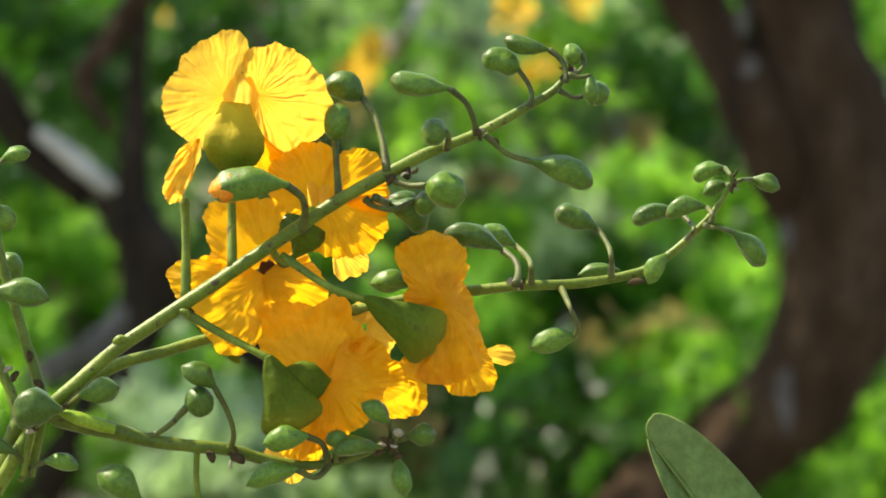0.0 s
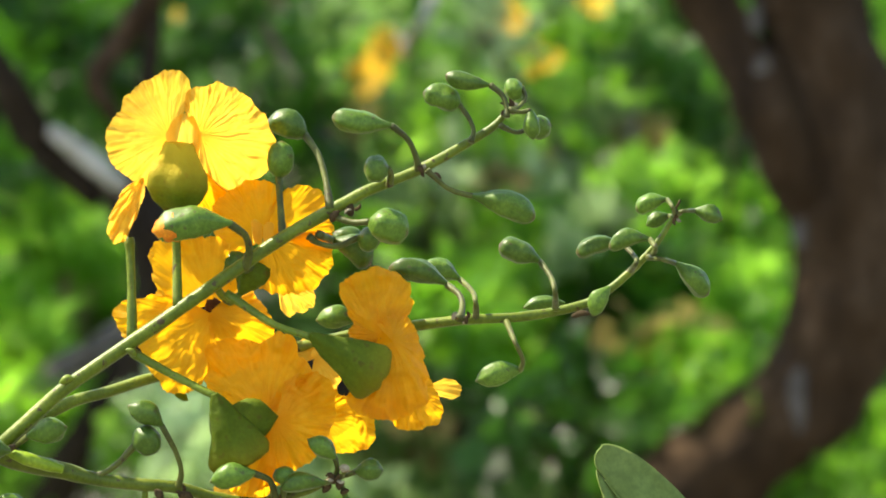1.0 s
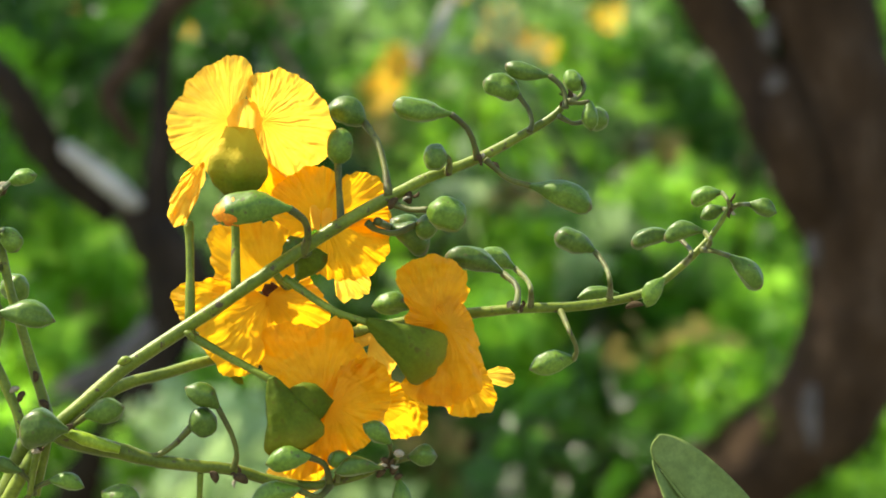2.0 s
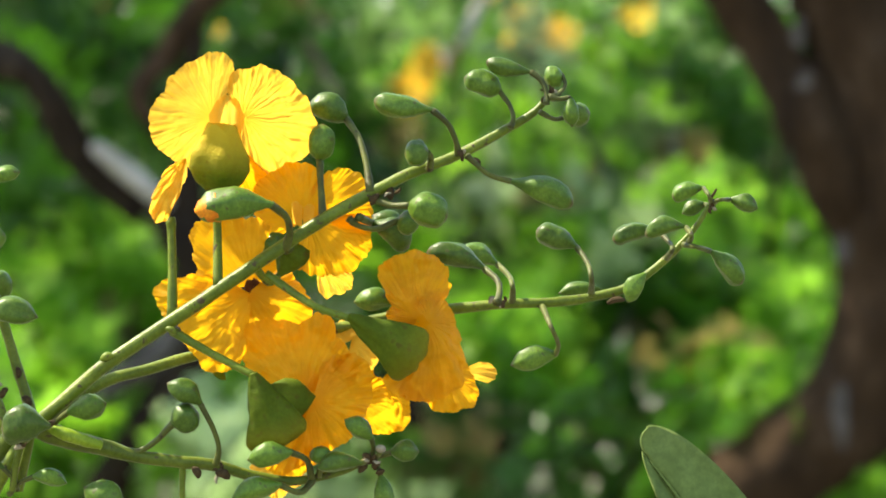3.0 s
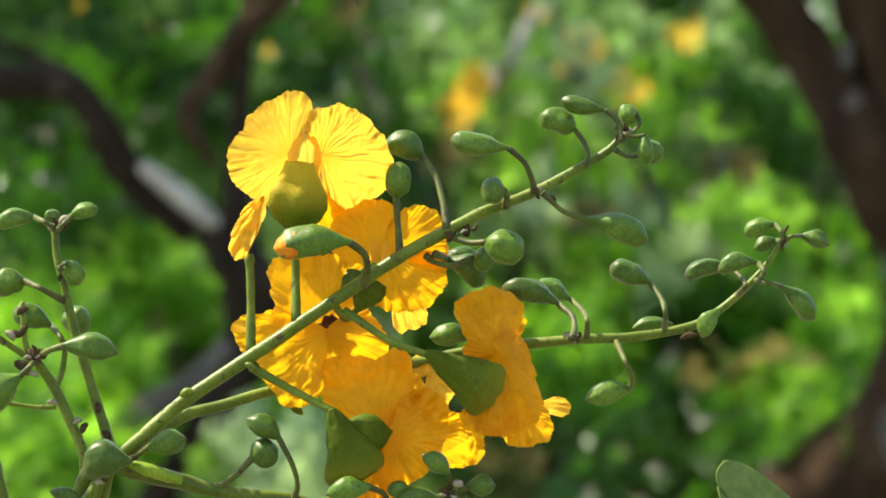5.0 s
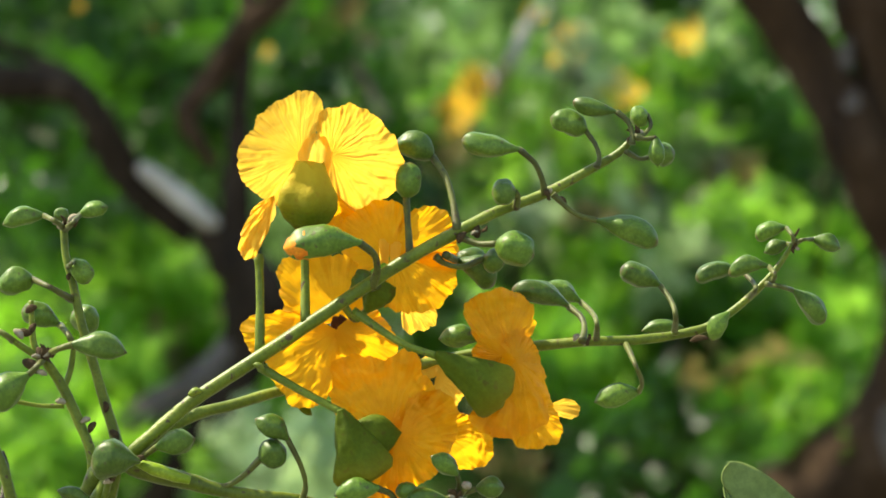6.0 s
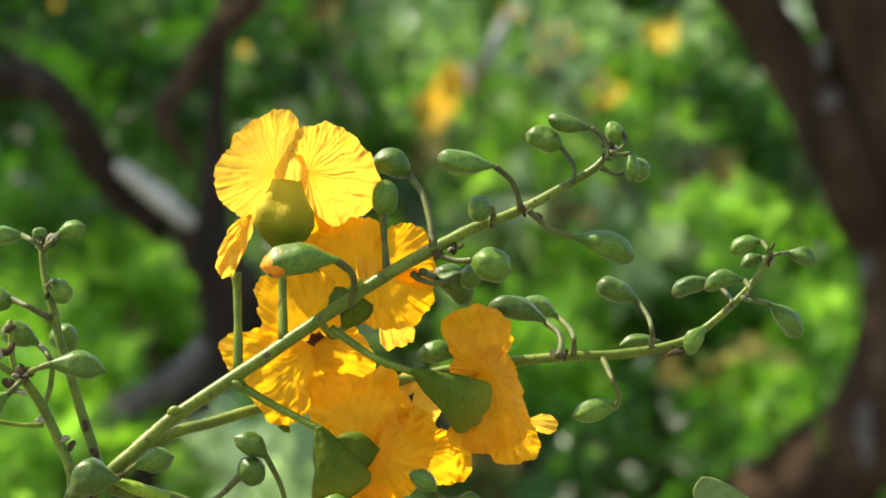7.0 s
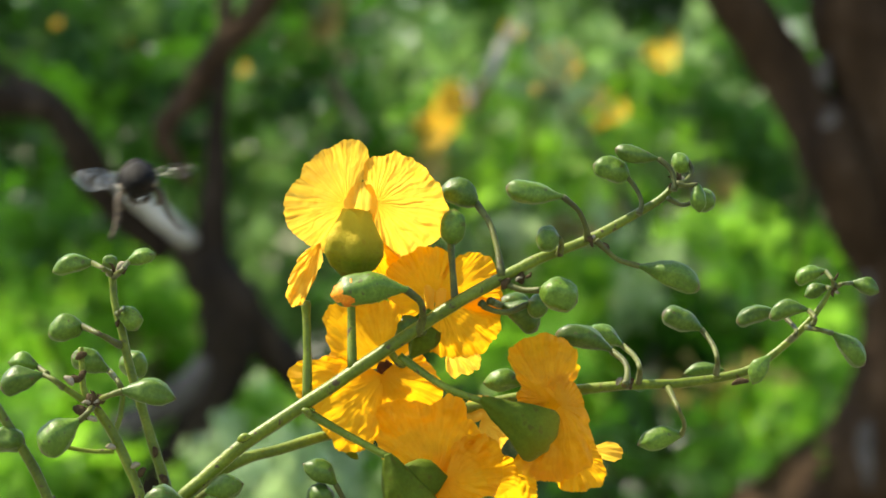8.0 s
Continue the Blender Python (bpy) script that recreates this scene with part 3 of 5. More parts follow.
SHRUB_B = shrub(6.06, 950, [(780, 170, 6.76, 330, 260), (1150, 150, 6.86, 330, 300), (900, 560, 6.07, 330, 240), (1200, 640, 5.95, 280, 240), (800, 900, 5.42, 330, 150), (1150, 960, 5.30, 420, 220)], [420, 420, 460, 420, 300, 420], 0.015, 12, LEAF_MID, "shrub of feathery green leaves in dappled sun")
SHRUB_C = shrub(5.95, 1450, [(1430, 420, 6.17, 110, 100), (1480, 540, 5.97, 90, 130), (1430, 650, 5.6, 120, 90), (1370, 480, 6.0, 70, 90), (1310, 400, 5.7, 90, 50)], [200, 300, 320, 80, 90], 0.015, 13, LEAF_SUNLIT, "yellow-green shrub by the trunk, sunlight put into its leaf colour")
SHRUB_D = shrub(5.53, 180, [(260, 500, 5.45, 90, 60), (60, 640, 5.57, 120, 110), (120, 760, 5.40, 150, 70), (320, 600, 5.5, 100, 60), (30, 590, 5.6, 80, 60), (80, 880, 5.22, 200, 60), (340, 240, 6.2, 60, 60), (470, 840, 5.4, 90, 50), (70, 765, 4.8, 90, 34), (40, 690, 4.9, 60, 40), (450, 770, 5.2, 70, 60), (520, 690, 5.3, 60, 40)], [170, 460, 360, 220, 150, 280, 80, 170, 90, 60, 110, 60], 0.015, 14, LEAF_SUNLIT, "yellow-green shrub among the dark limbs, coloured as sunlit")
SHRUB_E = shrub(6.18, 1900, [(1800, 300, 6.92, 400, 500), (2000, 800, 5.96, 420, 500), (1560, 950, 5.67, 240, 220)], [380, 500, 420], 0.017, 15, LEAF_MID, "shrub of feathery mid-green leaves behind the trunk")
SHRUB_F = shrub(5.9, 1100, [(1210, 600, 5.62, 100, 70), (1200, 800, 5.21, 170, 90), (300, 160, 5.9, 240, 150), (60, 60, 6.1, 260, 150), (560, 90, 6.1, 160, 110), (1380, 200, 6.3, 110, 120), (90, 340, 5.75, 220, 90), (960, 800, 5.1, 160, 60), (1140, 470, 6.0, 70, 70), (700, 330, 6.1, 110, 90), (1520, 10, 5.7, 110, 150), (50, 420, 5.35, 130, 70), (200, 360, 5.5, 90, 70)], [150, 180, 400, 400, 110, 170, 240, 90, 50, 80, 240, 60, 40], 0.017, 16, LEAF_SHADED, "green shrub with tree shade put into its leaf colour")
SHRUB_G = shrub(5.84, 960, [(960, 300, 6.11, 90, 80), (970, 600, 5.55, 100, 70), (1190, 240, 6.02, 120, 120), (1050, 190, 6.3, 80, 60), (780, 480, 5.82, 80, 70), (1100, 720, 5.6, 70, 50), (1290, 430, 6.0, 60, 70), (1110, 500, 5.7, 80, 50)], [100, 190, 70, 60, 80, 60, 120, 90], 0.015, 17, LEAF_SUNLIT, "loose green shrub behind the blossoms, coloured as sunlit")
SHRUB_H = shrub(5.25, 1500, [(1660, 920, 5.25, 100, 50), (1750, 880, 5.3, 70, 60), (1700, 20, 5.9, 90, 110), (1300, 760, 5.6, 90, 50), (1440, 735, 5.3, 100, 46)], [120, 80, 160, 80, 170], 0.015, 18, LEAF_SUNLIT, "low green shrub with sunlight put into its leaf colour")
# Added clumps that stand for pale sunlit ground and sky shine.
PALE_CLUMPS = shrub(5.35, 520, [(530, 820, 4.85, 80, 50), (440, 840, 4.85, 40, 40), (590, 770, 4.9, 50, 30), (620, 900, 4.8, 120, 50), (1020, 385, 6.0, 60, 40), (880, 430, 6.0, 60, 50), (1270, 330, 6.2, 50, 60), (920, 760, 5.5, 70, 30), (1180, 420, 5.7, 80, 50), (1000, 120, 5.9, 50, 30)], [70, 24, 22, 50, 70, 50, 40, 30, 60, 30], 0.015, 19, LEAF_SHINE, "low pale leaf clumps standing for bright ground and sky shine")
far_flowers(SHRUB_B, [(1330, 640, 5.39), (1335, 680, 5.39), (1110, 770, 5.14), (930, 30, 6.56), (1240, 500, 5.9)])
far_flowers(SHRUB_A, [(250, 50, 6.5), (500, 100, 6.43), (285, 580, 5.5), (300, 610, 5.5), (100, 780, 5.2), (150, 15, 6.5)])


SHRUB_K = shrub(5.9, 1200, [(1080, 370, 5.9, 30, 24), (1300, 345, 6.0, 26, 30), (1240, 490, 5.8, 26, 24), (1190, 700, 5.4, 34, 24), (1340, 660, 5.4, 30, 26), (310, 620, 5.3, 36, 26), (770, 300, 6.1, 24, 24), (1120, 560, 5.8, 24, 20), (600, 60, 6.2, 26, 22), (960, 420, 6.0, 24, 22), (880, 810, 5.2, 60, 26)], [22, 20, 16, 22, 22, 26, 14, 12, 14, 14, 30], 0.015, 21, LEAF_DRY, "half-dry shrub with tan withered leaves")


def brown_twig(pts, radius, seed):
    """A thin bare stem that crosses the shrubs."""
    p = [spot(*q) for q in pts]
    part("bare_twig", tube([Vector((SHRUB_K.location.x, 6.2, -0.05)) - SHRUB_K.location] + [q - SHRUB_K.location for q in p], [radius * 1.3] + [radius] * (len(p) - 1) + [radius * 0.5], 8, 34, 0.3, seed), BARK_GREY, SHRUB_K)


brown_twig([(1330, 800, 6.1), (1240, 480, 5.9), (1130, 290, 5.9), (1020, 120, 5.9), (960, -60, 5.9)], 0.006, 4)
brown_twig([(1150, 900, 5.7), (1180, 640, 5.6), (1260, 420, 5.7), (1290, 200, 5.8)], 0.005, 5)
brown_twig([(900, 900, 5.6), (850, 620, 5.7), (760, 340, 5.9), (640, 120, 6.0), (600, -40, 6.0)], 0.006, 6)


def pale_twig(pts, radius, seed):
    """A bare grey twig that stands up out of the shrub, sunlight put into its bark."""
    p = [spot(*q) for q in pts]
    ob = part("bare_twig", tube([Vector((p[0].x - 0.05, p[0].y, -0.05)) - SHRUB_B.location] + [q - SHRUB_B.location for q in p], [radius * 0.4, radius * 0.5] + [radius] * (len(p) - 2) + [radius * 0.6], 8, 30, 0.3, seed), BARK_SUNLIT, SHRUB_B, "bare sunlit grey twig")
    return ob


pale_twig([(850, 300, 6.9), (880, 160, 6.2), (900, 110, 6.0), (930, 50, 6.0), (955, 5, 6.0)], 0.009, 1)


def flowering_shoot(u, v, far, places, seed):
    """A slender shoot from the ground, with yellow blossoms towards its top."""
    top = spot(u, v, far)
    t = anchor_at(top.x, far, "flowering_shoot", "slender green shoot with loose yellow blossoms, among the shrubs", "shoot", "flowering shoots")
    limb(t, [Vector((top.x, far, -0.05)), Vector((top.x - 0.03, far + 0.02, 0.8)), Vector((top.x + 0.02, far, 1.4)), top], [0.007, 0.005, 0.004, 0.0015], STEM, "stem", "", 8, 0.2, seed)
    far_flowers(t, places, 1.8)
    crown(t, [(spot(a, b, far + 0.06) - t.location, (0.05, 0.05, 0.05)) for a, b, _ in places], [7] * len(places), 0.015, seed, LEAF_SUNLIT)
    return t


SHOOT_A = flowering_shoot(1035, 60, 6.4, [(1030, 80, 6.1), (1038, 96, 6.1), (1030, 88, 6.1)], 41)
SHOOT_B = flowering_shoot(1112, 130, 6.35, [(1112, 152, 6.1), (1118, 168, 6.1)], 42)
SHOOT_C = flowering_shoot(1225, 40, 6.5, [(1225, 58, 6.5)], 43)
SHOOT_D = flowering_shoot(825, 140, 6.3, [(848, 138, 6.0), (840, 150, 6.0), (800, 205, 6.0)], 44)

SHRUB_J = shrub(7.9, 700, [(300, 500, 7.9, 420, 380), (800, 500, 8.0, 420, 380), (1300, 500, 8.0, 420, 380), (1750, 500, 7.9, 300, 380), (700, 900, 7.2, 420, 160), (1250, 900, 7.2, 420, 160)], [700, 760, 700, 400, 420, 420], 0.022, 20, LEAF_SHADED, "thicket behind the shrubs, leaves coloured as shaded")

# ---- far woods ----
def far_woods():
    """A rough belt of distant trees that closes the view."""
    rng = np.random.default_rng(5)
    clumps = []
    counts = []
    for k in range(46):
        a = radians(-75 + 150 * (k + rng.random()) / 46)
        r = 26 + 14 * rng.random()
        if -0.10 < a < 0.0:
            r += 45
        h = 3.5 + 4 * rng.random()
        clumps.append(((r * math.sin(a), r * math.cos(a), h * 0.55), (3.4, 3.0, h * 0.6)))
        counts.append(300 if abs(a) < 0.35 else 150)
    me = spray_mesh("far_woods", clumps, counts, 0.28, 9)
    # The woods' deep shade comes from the darker leaf colour.
    me.materials.append(LEAF_SHADED)
    return tagged(new("far_woods", me), "belt of distant trees, leaves coloured as shaded", "woods", kind="stuff")


far_woods()

# ---- the flowering branch ----
branch = new("flowering_branch")
branch.location = BASE
branch.empty_display_size = 0.02
tagged(branch, "green flowering branch with yellow crinkled blossoms and plump buds", "branch")


def U(w):
    return w * UNIT


def stem(pts, radii, seed=0.0, label="", material=None, name="stem"):
    return part(name, tube([B(*p) for p in pts], [U(r) for r in radii], 12, None, 0.10, seed), material or STEM, branch, label)


def bud(att, tip, width, way=(), d=0.0, shape=BUD_SHAPE, bend=0.06, r=5.5, seed=0.0, flat=1.0, dd=0.0, material=None):
    """A bud from its stalk's end to its tip; way: the stalk's further points down to the stem."""
    a, b = B(*att, d), B(*tip, d + dd)
    ob = part("bud", turned(a, b, U(width), shape, bend, 0.07, 20, 18, flat, seed), material or BUD, branch)
    if way:
        pts = [a + (b - a) * 0.04] + [B(p[0], p[1], p[2] if len(p) > 2 else d * (1 - (k + 1) / len(way))) for k, p in enumerate(way)]
        n = len(pts)
        rr = [U(r * 1.05)] + [U(r * 0.85)] * (n - 2) + [U(r * 1.25)]
        part("stalk", tube(pts, rr, 8, None, 0.16, seed), STALK, ob)
    return ob


def scar(u, v, d, size, seed, material=None, stretch=1.5, turn=0.0, name="scar"):
    """A dry bract or scar at a node."""
    a = radians(turn)
    du, dv = math.cos(a) * size * stretch / 2, -math.sin(a) * size * stretch / 2
    size *= 0.8
    part(name, turned(B(u - du, v - dv, d), B(u + du, v + dv, d), U(size), ROUND_SHAPE, 0.1, 0.12, 8, 6, 1.0, seed), material or SCAR, branch)


# upper stem
stem([(150, 850, 4), (235, 775, 0), (290, 727, 0), (345, 680, 0), (452, 609, 0), (545, 546, 0), (652, 473, 0), (725, 425, 0), (800, 384, 1), (865, 350, 2), (958, 313, 3), (1040, 268, 4), (1085, 240, 4), (1112, 210, 4)],
     [13.5, 13, 12.5, 12, 12, 12, 11.5, 11.5, 11, 10, 9, 8, 7, 5], 1)
# right stem, further back
stem([(215, 790, 10), (330, 716, 12), (410, 692, 14), (490, 668, 16), (600, 640, 18), (740, 618, 20), (830, 599, 20), (940, 584, 18), (1030, 575, 16), (1120, 571, 16), (1195, 560, 16), (1247, 545, 16), (1292, 514, 16), (1340, 470, 16), (1372, 430, 16), (1396, 390, 16)],
     [11, 11, 10.5, 10, 10, 10, 10, 10, 9, 9, 8.5, 8, 7, 6.5, 5, 3.5], 2)
# lower stem
stem([(175, 770, 0), (248, 806, 0), (334, 828, 0), (392, 843, 0), (468, 853, 0), (526, 858, 1), (593, 876, 2), (660, 886, 2), (717, 878, 2), (765, 864, 2), (800, 845, 2)],
     [16, 19, 15, 12, 11.5, 11, 10, 9, 7, 6, 5], 3)
# side stems
stem([(185, 905, 12), (208, 790, 12), (200, 742, 14), (183, 690, 15), (165, 630, 16), (142, 555, 17), (126, 485, 18), (112, 430, 19), (108, 380, 20)],
     [10, 10, 10, 9.5, 9, 8.5, 8, 7, 7], 4)
stem([(120, 915, 8), (158, 835, 6), (160, 780, 6), (136, 720, 7), (108, 662, 8), (76, 615, 8)], [11, 10, 9.5, 9.5, 9.5, 8], 5)
stem([(76, 617, 8), (58, 590, 8), (54, 550, 8), (52, 512, 8)], [7, 6, 5.5, 5], 6)
stem([(66, 612, 8), (35, 592, 7), (5, 572, 6), (-12, 562, 6)], [7, 6, 5, 4], 7)
stem([(128, 592, 10), (122, 635, 10), (110, 668, 8)], [5, 5.5, 6], 8)
stem([(25, 690, 8), (70, 697, 8), (112, 697, 8)], [4, 4, 5], 9, "thin yellow-green stem")
stem([(60, 1020, 10), (20, 860, 8), (0, 795, 8), (-30, 730, 8), (-75, 655, 8), (-110, 600, 8)], [11, 10.5, 10, 10, 9, 8], 10)
stem([(130, 930, 2), (165, 868, 0), (192, 818, 0)], [13, 12, 11], 11)
stem([(178, 905, -2), (184, 862, -3), (192, 825, -4)], [6, 6, 7], 12)
stem([(475, 860, 1), (474, 905, 1), (478, 950, 1)], [6, 5.5, 5], 13)
stem([(-14, 930, 14), (8, 862, 12), (10, 812, 12), (2, 778, 12)], [9, 8, 8, 6], 15, "dry grey stub of a stem", BARK_GREY, "dry_stub")
stem([(10, 866, 12), (40, 876, 11), (84, 896, 10)], [6, 5, 5], 16, "", HUSK, "dry_twig")
# common stalk and the woody stem below it
stem([(40, 1100, 12), (90, 980, 10), (150, 880, 6), (170, 820, 2), (200, 785, 0)], [22, 22, 20, 19, 16], 14)
part("woody_stem", tube([B(44, 1090, 12), B(-10, 1400, 40), Vector((-0.08, 0.12, -0.5)), Vector((-0.06, 0.16, -1.0)), Vector((-0.05, 0.18, -1.56))], [U(24), U(34), 0.008, 0.011, 0.015], 12, 40, 0.2, 3.0), BARK_GREY, branch)

# buds on the upper stem
big = bud((634, 404), (499, 417), 60, [(654, 425), (660, 452), (652, 480)], -10, CLUB_SHAPE, 0.07, 7.5, 1)
part("petal_tip", turned(B(536, 410, -10.5), B(495, 416, -10.5), U(57), ((0, 0.9), (0.4, 0.86), (0.75, 0.6), (1, 0.1)), 0.0, 0.05, 14, 8, 1.0, 2), PETAL_TIP, big, "orange petal tip breaking out of the bud")
bud((757, 252), (690, 228), 50, [(778, 285), (792, 330), (800, 382)], 12, ROUND_SHAPE, 0.12, 7, 2)
bud((710, 326), (716, 262), 46, [(713, 372), (718, 428)], 8, ROUND_SHAPE, 0.0, 6.5, 3)
bud((912, 238), (806, 222), 42, [(936, 262), (949, 292), (954, 316)], -4, CLUB_SHAPE, -0.02, 6, 4)
bud((902, 312), (860, 314), 48, [(906, 322), (903, 342)], -4, ROUND_SHAPE, 0.0, 6, 5)
bud((1040, 360), (1154, 401), 46, [(1008, 350), (985, 332), (968, 316)], 2, CLUB_SHAPE, 0.05, 5.5, 6)
bud((1026, 203), (962, 181), 44, [(1042, 228), (1049, 250), (1044, 268)], 4, ROUND_SHAPE, 0.05, 5, 7)
bud((1082, 170), (1001, 152), 31, [(1099, 188), (1107, 210), (1106, 226)], 2, CLUB_SHAPE, -0.04, 5.5, 8)
bud((1134, 174), (1102, 182), 38, [(1139, 192), (1128, 208), (1112, 214)], 6, ROUND_SHAPE, 0.0, 4.5, 9)
bud((1148, 212), (1152, 266), 30, [(1130, 217), (1112, 214)], 0, BUD_SHAPE, 0.0, 4.5, 10)
bud((1140, 248), (1182, 240), 40, [(1120, 252), (1096, 240)], 8, ROUND_SHAPE, 0.0, 4.5, 11)
bud((868, 403), (936, 425), 58, [(838, 404), (806, 394)], -5, ROUND_SHAPE, 0.04, 6, 12)
bud((846, 430), (884, 440), 42, [(812, 445), (780, 440), (764, 428)], 6, ROUND_SHAPE, 0.0, 6, 13)
bud((796, 432), (866, 478), 48, [(780, 425)], 14, CLUB_SHAPE, 0.12, 6, 14)
bud((650, 488), (612, 462), 46, [(660, 480)], 10, ROUND_SHAPE, 0.05, 6, 15)
bud((856, 470), (802, 420), 46, [], 20, ROUND_SHAPE, 0.1, 6, 56)
# bare stalk and flower stalks
stem([(455, 600, 2), (455, 520, 3), (453, 455, 4), (452, 436, 4), (452, 426, 4)], [9.5, 7.5, 7.5, 9.5, 7], 21, "", None, "bare_stalk")
stem([(238, 794, -4), (270, 806, -5), (305, 817, -4), (334, 825, -3)], [6, 12, 11, 8], 22, "bright green sheath on the stem", SHEATH, "sheath")
# buds on the right stem
bud((1003, 516), (897, 484), 42, [(1020, 532), (1026, 552), (1022, 574)], 12, CLUB_SHAPE, 0.10, 6.5, 16)
bud((1022, 507), (952, 482), 38, [(1040, 525), (1048, 545), (1046, 572, 16)], 24, CLUB_SHAPE, 0.08, 5.5, 17)
bud((1162, 477), (1088, 446), 42, [(1178, 502), (1186, 530), (1184, 558, 16)], 14, CLUB_SHAPE, 0.04, 5.5, 18)
bud((1200, 548), (1126, 556), 24, [], 22, BUD_SHAPE, 0.08, 5, 19)
bud((1126, 662), (1044, 682), 42, [(1128, 645), (1116, 615), (1098, 576, 16)], 14, BUD_SHAPE, 0.06, 5, 20)
bud((1280, 520), (1249, 572), 34, [], 8, BUD_SHAPE, 0.10, 5, 21)
scar(1228, 570, 14, 15, 1, None, 2.2, 10)
bud((1353, 440), (1278, 453), 33, [(1360, 455), (1352, 470, 16)], 12, CLUB_SHAPE, 0.16, 5, 22)
bud((1302, 444), (1220, 462), 33, [(1322, 468), (1326, 480), (1315, 494, 16)], 20, CLUB_SHAPE, 0.08, 5, 23)
bud((1388, 478), (1448, 538), 38, [(1368, 474), (1344, 470, 16)], 16, CLUB_SHAPE, 0.06, 5, 24)
bud((1382, 370), (1325, 389), 31, [(1390, 385), (1394, 402, 16)], 16, CLUB_SHAPE, 0.10, 4, 25)
bud((1383, 398), (1341, 416), 27, [(1390, 402, 16)], 20, BUD_SHAPE, 0.06, 4, 26)
bud((1424, 390), (1475, 407), 31, [(1408, 392), (1394, 400, 16)], 16, BUD_SHAPE, 0.06, 4, 27)
stem([(1390, 392, 16), (1398, 380, 15), (1402, 372, 15)], [3, 2.5, 1.5], 28, "", SCAR, "bract")
bud((842, 572), (769, 573), 42, [(850, 585), (840, 598, 20)], 16, BUD_SHAPE, 0.10, 5, 28)
# buds by the junction and on the lower stem
bud((246, 792), (160, 800), 66, [], -12, CLUB_SHAPE, 0.12, 8, 29)
bud((273, 768), (343, 752), 46, [(258, 780), (242, 794)], -4, BUD_SHAPE, 0.02, 5.5, 30)
bud((456, 787), (503, 768), 52, [(430, 815), (405, 832), (382, 840)], -3, ROUND_SHAPE, 0.0, 6, 31)
bud((508, 753), (447, 716), 42, [(528, 795), (538, 830), (532, 858)], -4, BUD_SHAPE, 0.08, 5.5, 32)
bud((378, 945), (303, 898), 54, [(388, 965), (396, 1000)], -8, BUD_SHAPE, 0.08, 6, 33)
bud((668, 835), (588, 850), 44, [(692, 850), (700, 884)], -8, BUD_SHAPE, 0.04, 6, 34)
bud((717, 856), (716, 824), 38, [(712, 878)], -2, ROUND_SHAPE, 0.0, 5, 35)
bud((788, 854), (708, 864), 34, [(800, 850)], -6, BUD_SHAPE, 0.10, 5, 36)
bud((806, 812), (757, 778), 36, [(808, 830), (802, 848)], -4, BUD_SHAPE, 0.06, 5, 37)
bud((837, 835), (888, 833), 40, [(820, 842), (804, 846)], -2, BUD_SHAPE, 0.02, 5, 38)
bud((820, 874), (832, 940), 36, [(815, 860), (804, 848)], -2, BUD_SHAPE, 0.0, 5, 39)
bud((650, 892), (560, 922), 42, [(680, 906), (702, 884)], -7, BUD_SHAPE, 0.08, 6, 40)
bud((820, 836), (822, 822), 18, [(812, 846)], -6, ROUND_SHAPE, 0.0, 4, 41, 1.0, 0.0, HUSK)
for k, (u, v, s) in enumerate(((800, 850, 20), (790, 864, 16), (812, 858, 14), (498, 872, 18), (545, 876, 22), (820, 870, 13))):
    scar(u, v, -3, s, 10 + k, None, 1.3, 40 * k)
# side buds
bud((76, 362), (0, 380), 36, [(92, 372), (108, 384, 20)], 18, BUD_SHAPE, 0.10, 5, 42)
bud((104, 372), (103, 348), 28, [], 20, ROUND_SHAPE, 0.0, 4, 43)
bud((134, 362), (186, 347), 31, [(124, 374), (110, 388, 20)], 20, BUD_SHAPE, 0.06, 5, 44)
bud((127, 440), (152, 482), 38, [(120, 448), (116, 452, 19)], 14, ROUND_SHAPE, 0.05, 4, 45)
bud((56, 474), (-6, 492), 46, [(88, 490), (124, 510, 18)], 14, ROUND_SHAPE, 0.10, 6, 46)
bud((106, 556), (36, 528), 44, [(118, 572), (128, 594, 10)], 18, CLUB_SHAPE, 0.04, 6, 47)
bud((168, 562), (124, 532), 50, [], 26, ROUND_SHAPE, 0.10, 6, 48)
bud((122, 588), (222, 603), 48, [(100, 597), (74, 610, 8)], -2, BUD_SHAPE, 0.07, 6, 49)
bud((52, 640), (-18, 700), 60, [(66, 625), (74, 614, 8)], 0, CLUB_SHAPE, 0.06, 6, 50)
bud((-12, 560), (-92, 586), 46, [(8, 572), (20, 584, 7)], 4, CLUB_SHAPE, 0.06, 5, 51)
bud((-22, 548), (-78, 540), 34, [(-8, 560, 6)], 10, BUD_SHAPE, 0.10, 5, 52)
bud((-110, 676), (-46, 682), 48, [], 8, ROUND_SHAPE, 0.05, 5, 53)
bud((165, 866), (100, 845), 25, [(182, 888), (186, 904)], -4, BUD_SHAPE, 0.05, 4.5, 54)
bud((212, 880), (274, 892), 30, [(190, 892), (172, 912)], -4, BUD_SHAPE, 0.10, 4.5, 55)
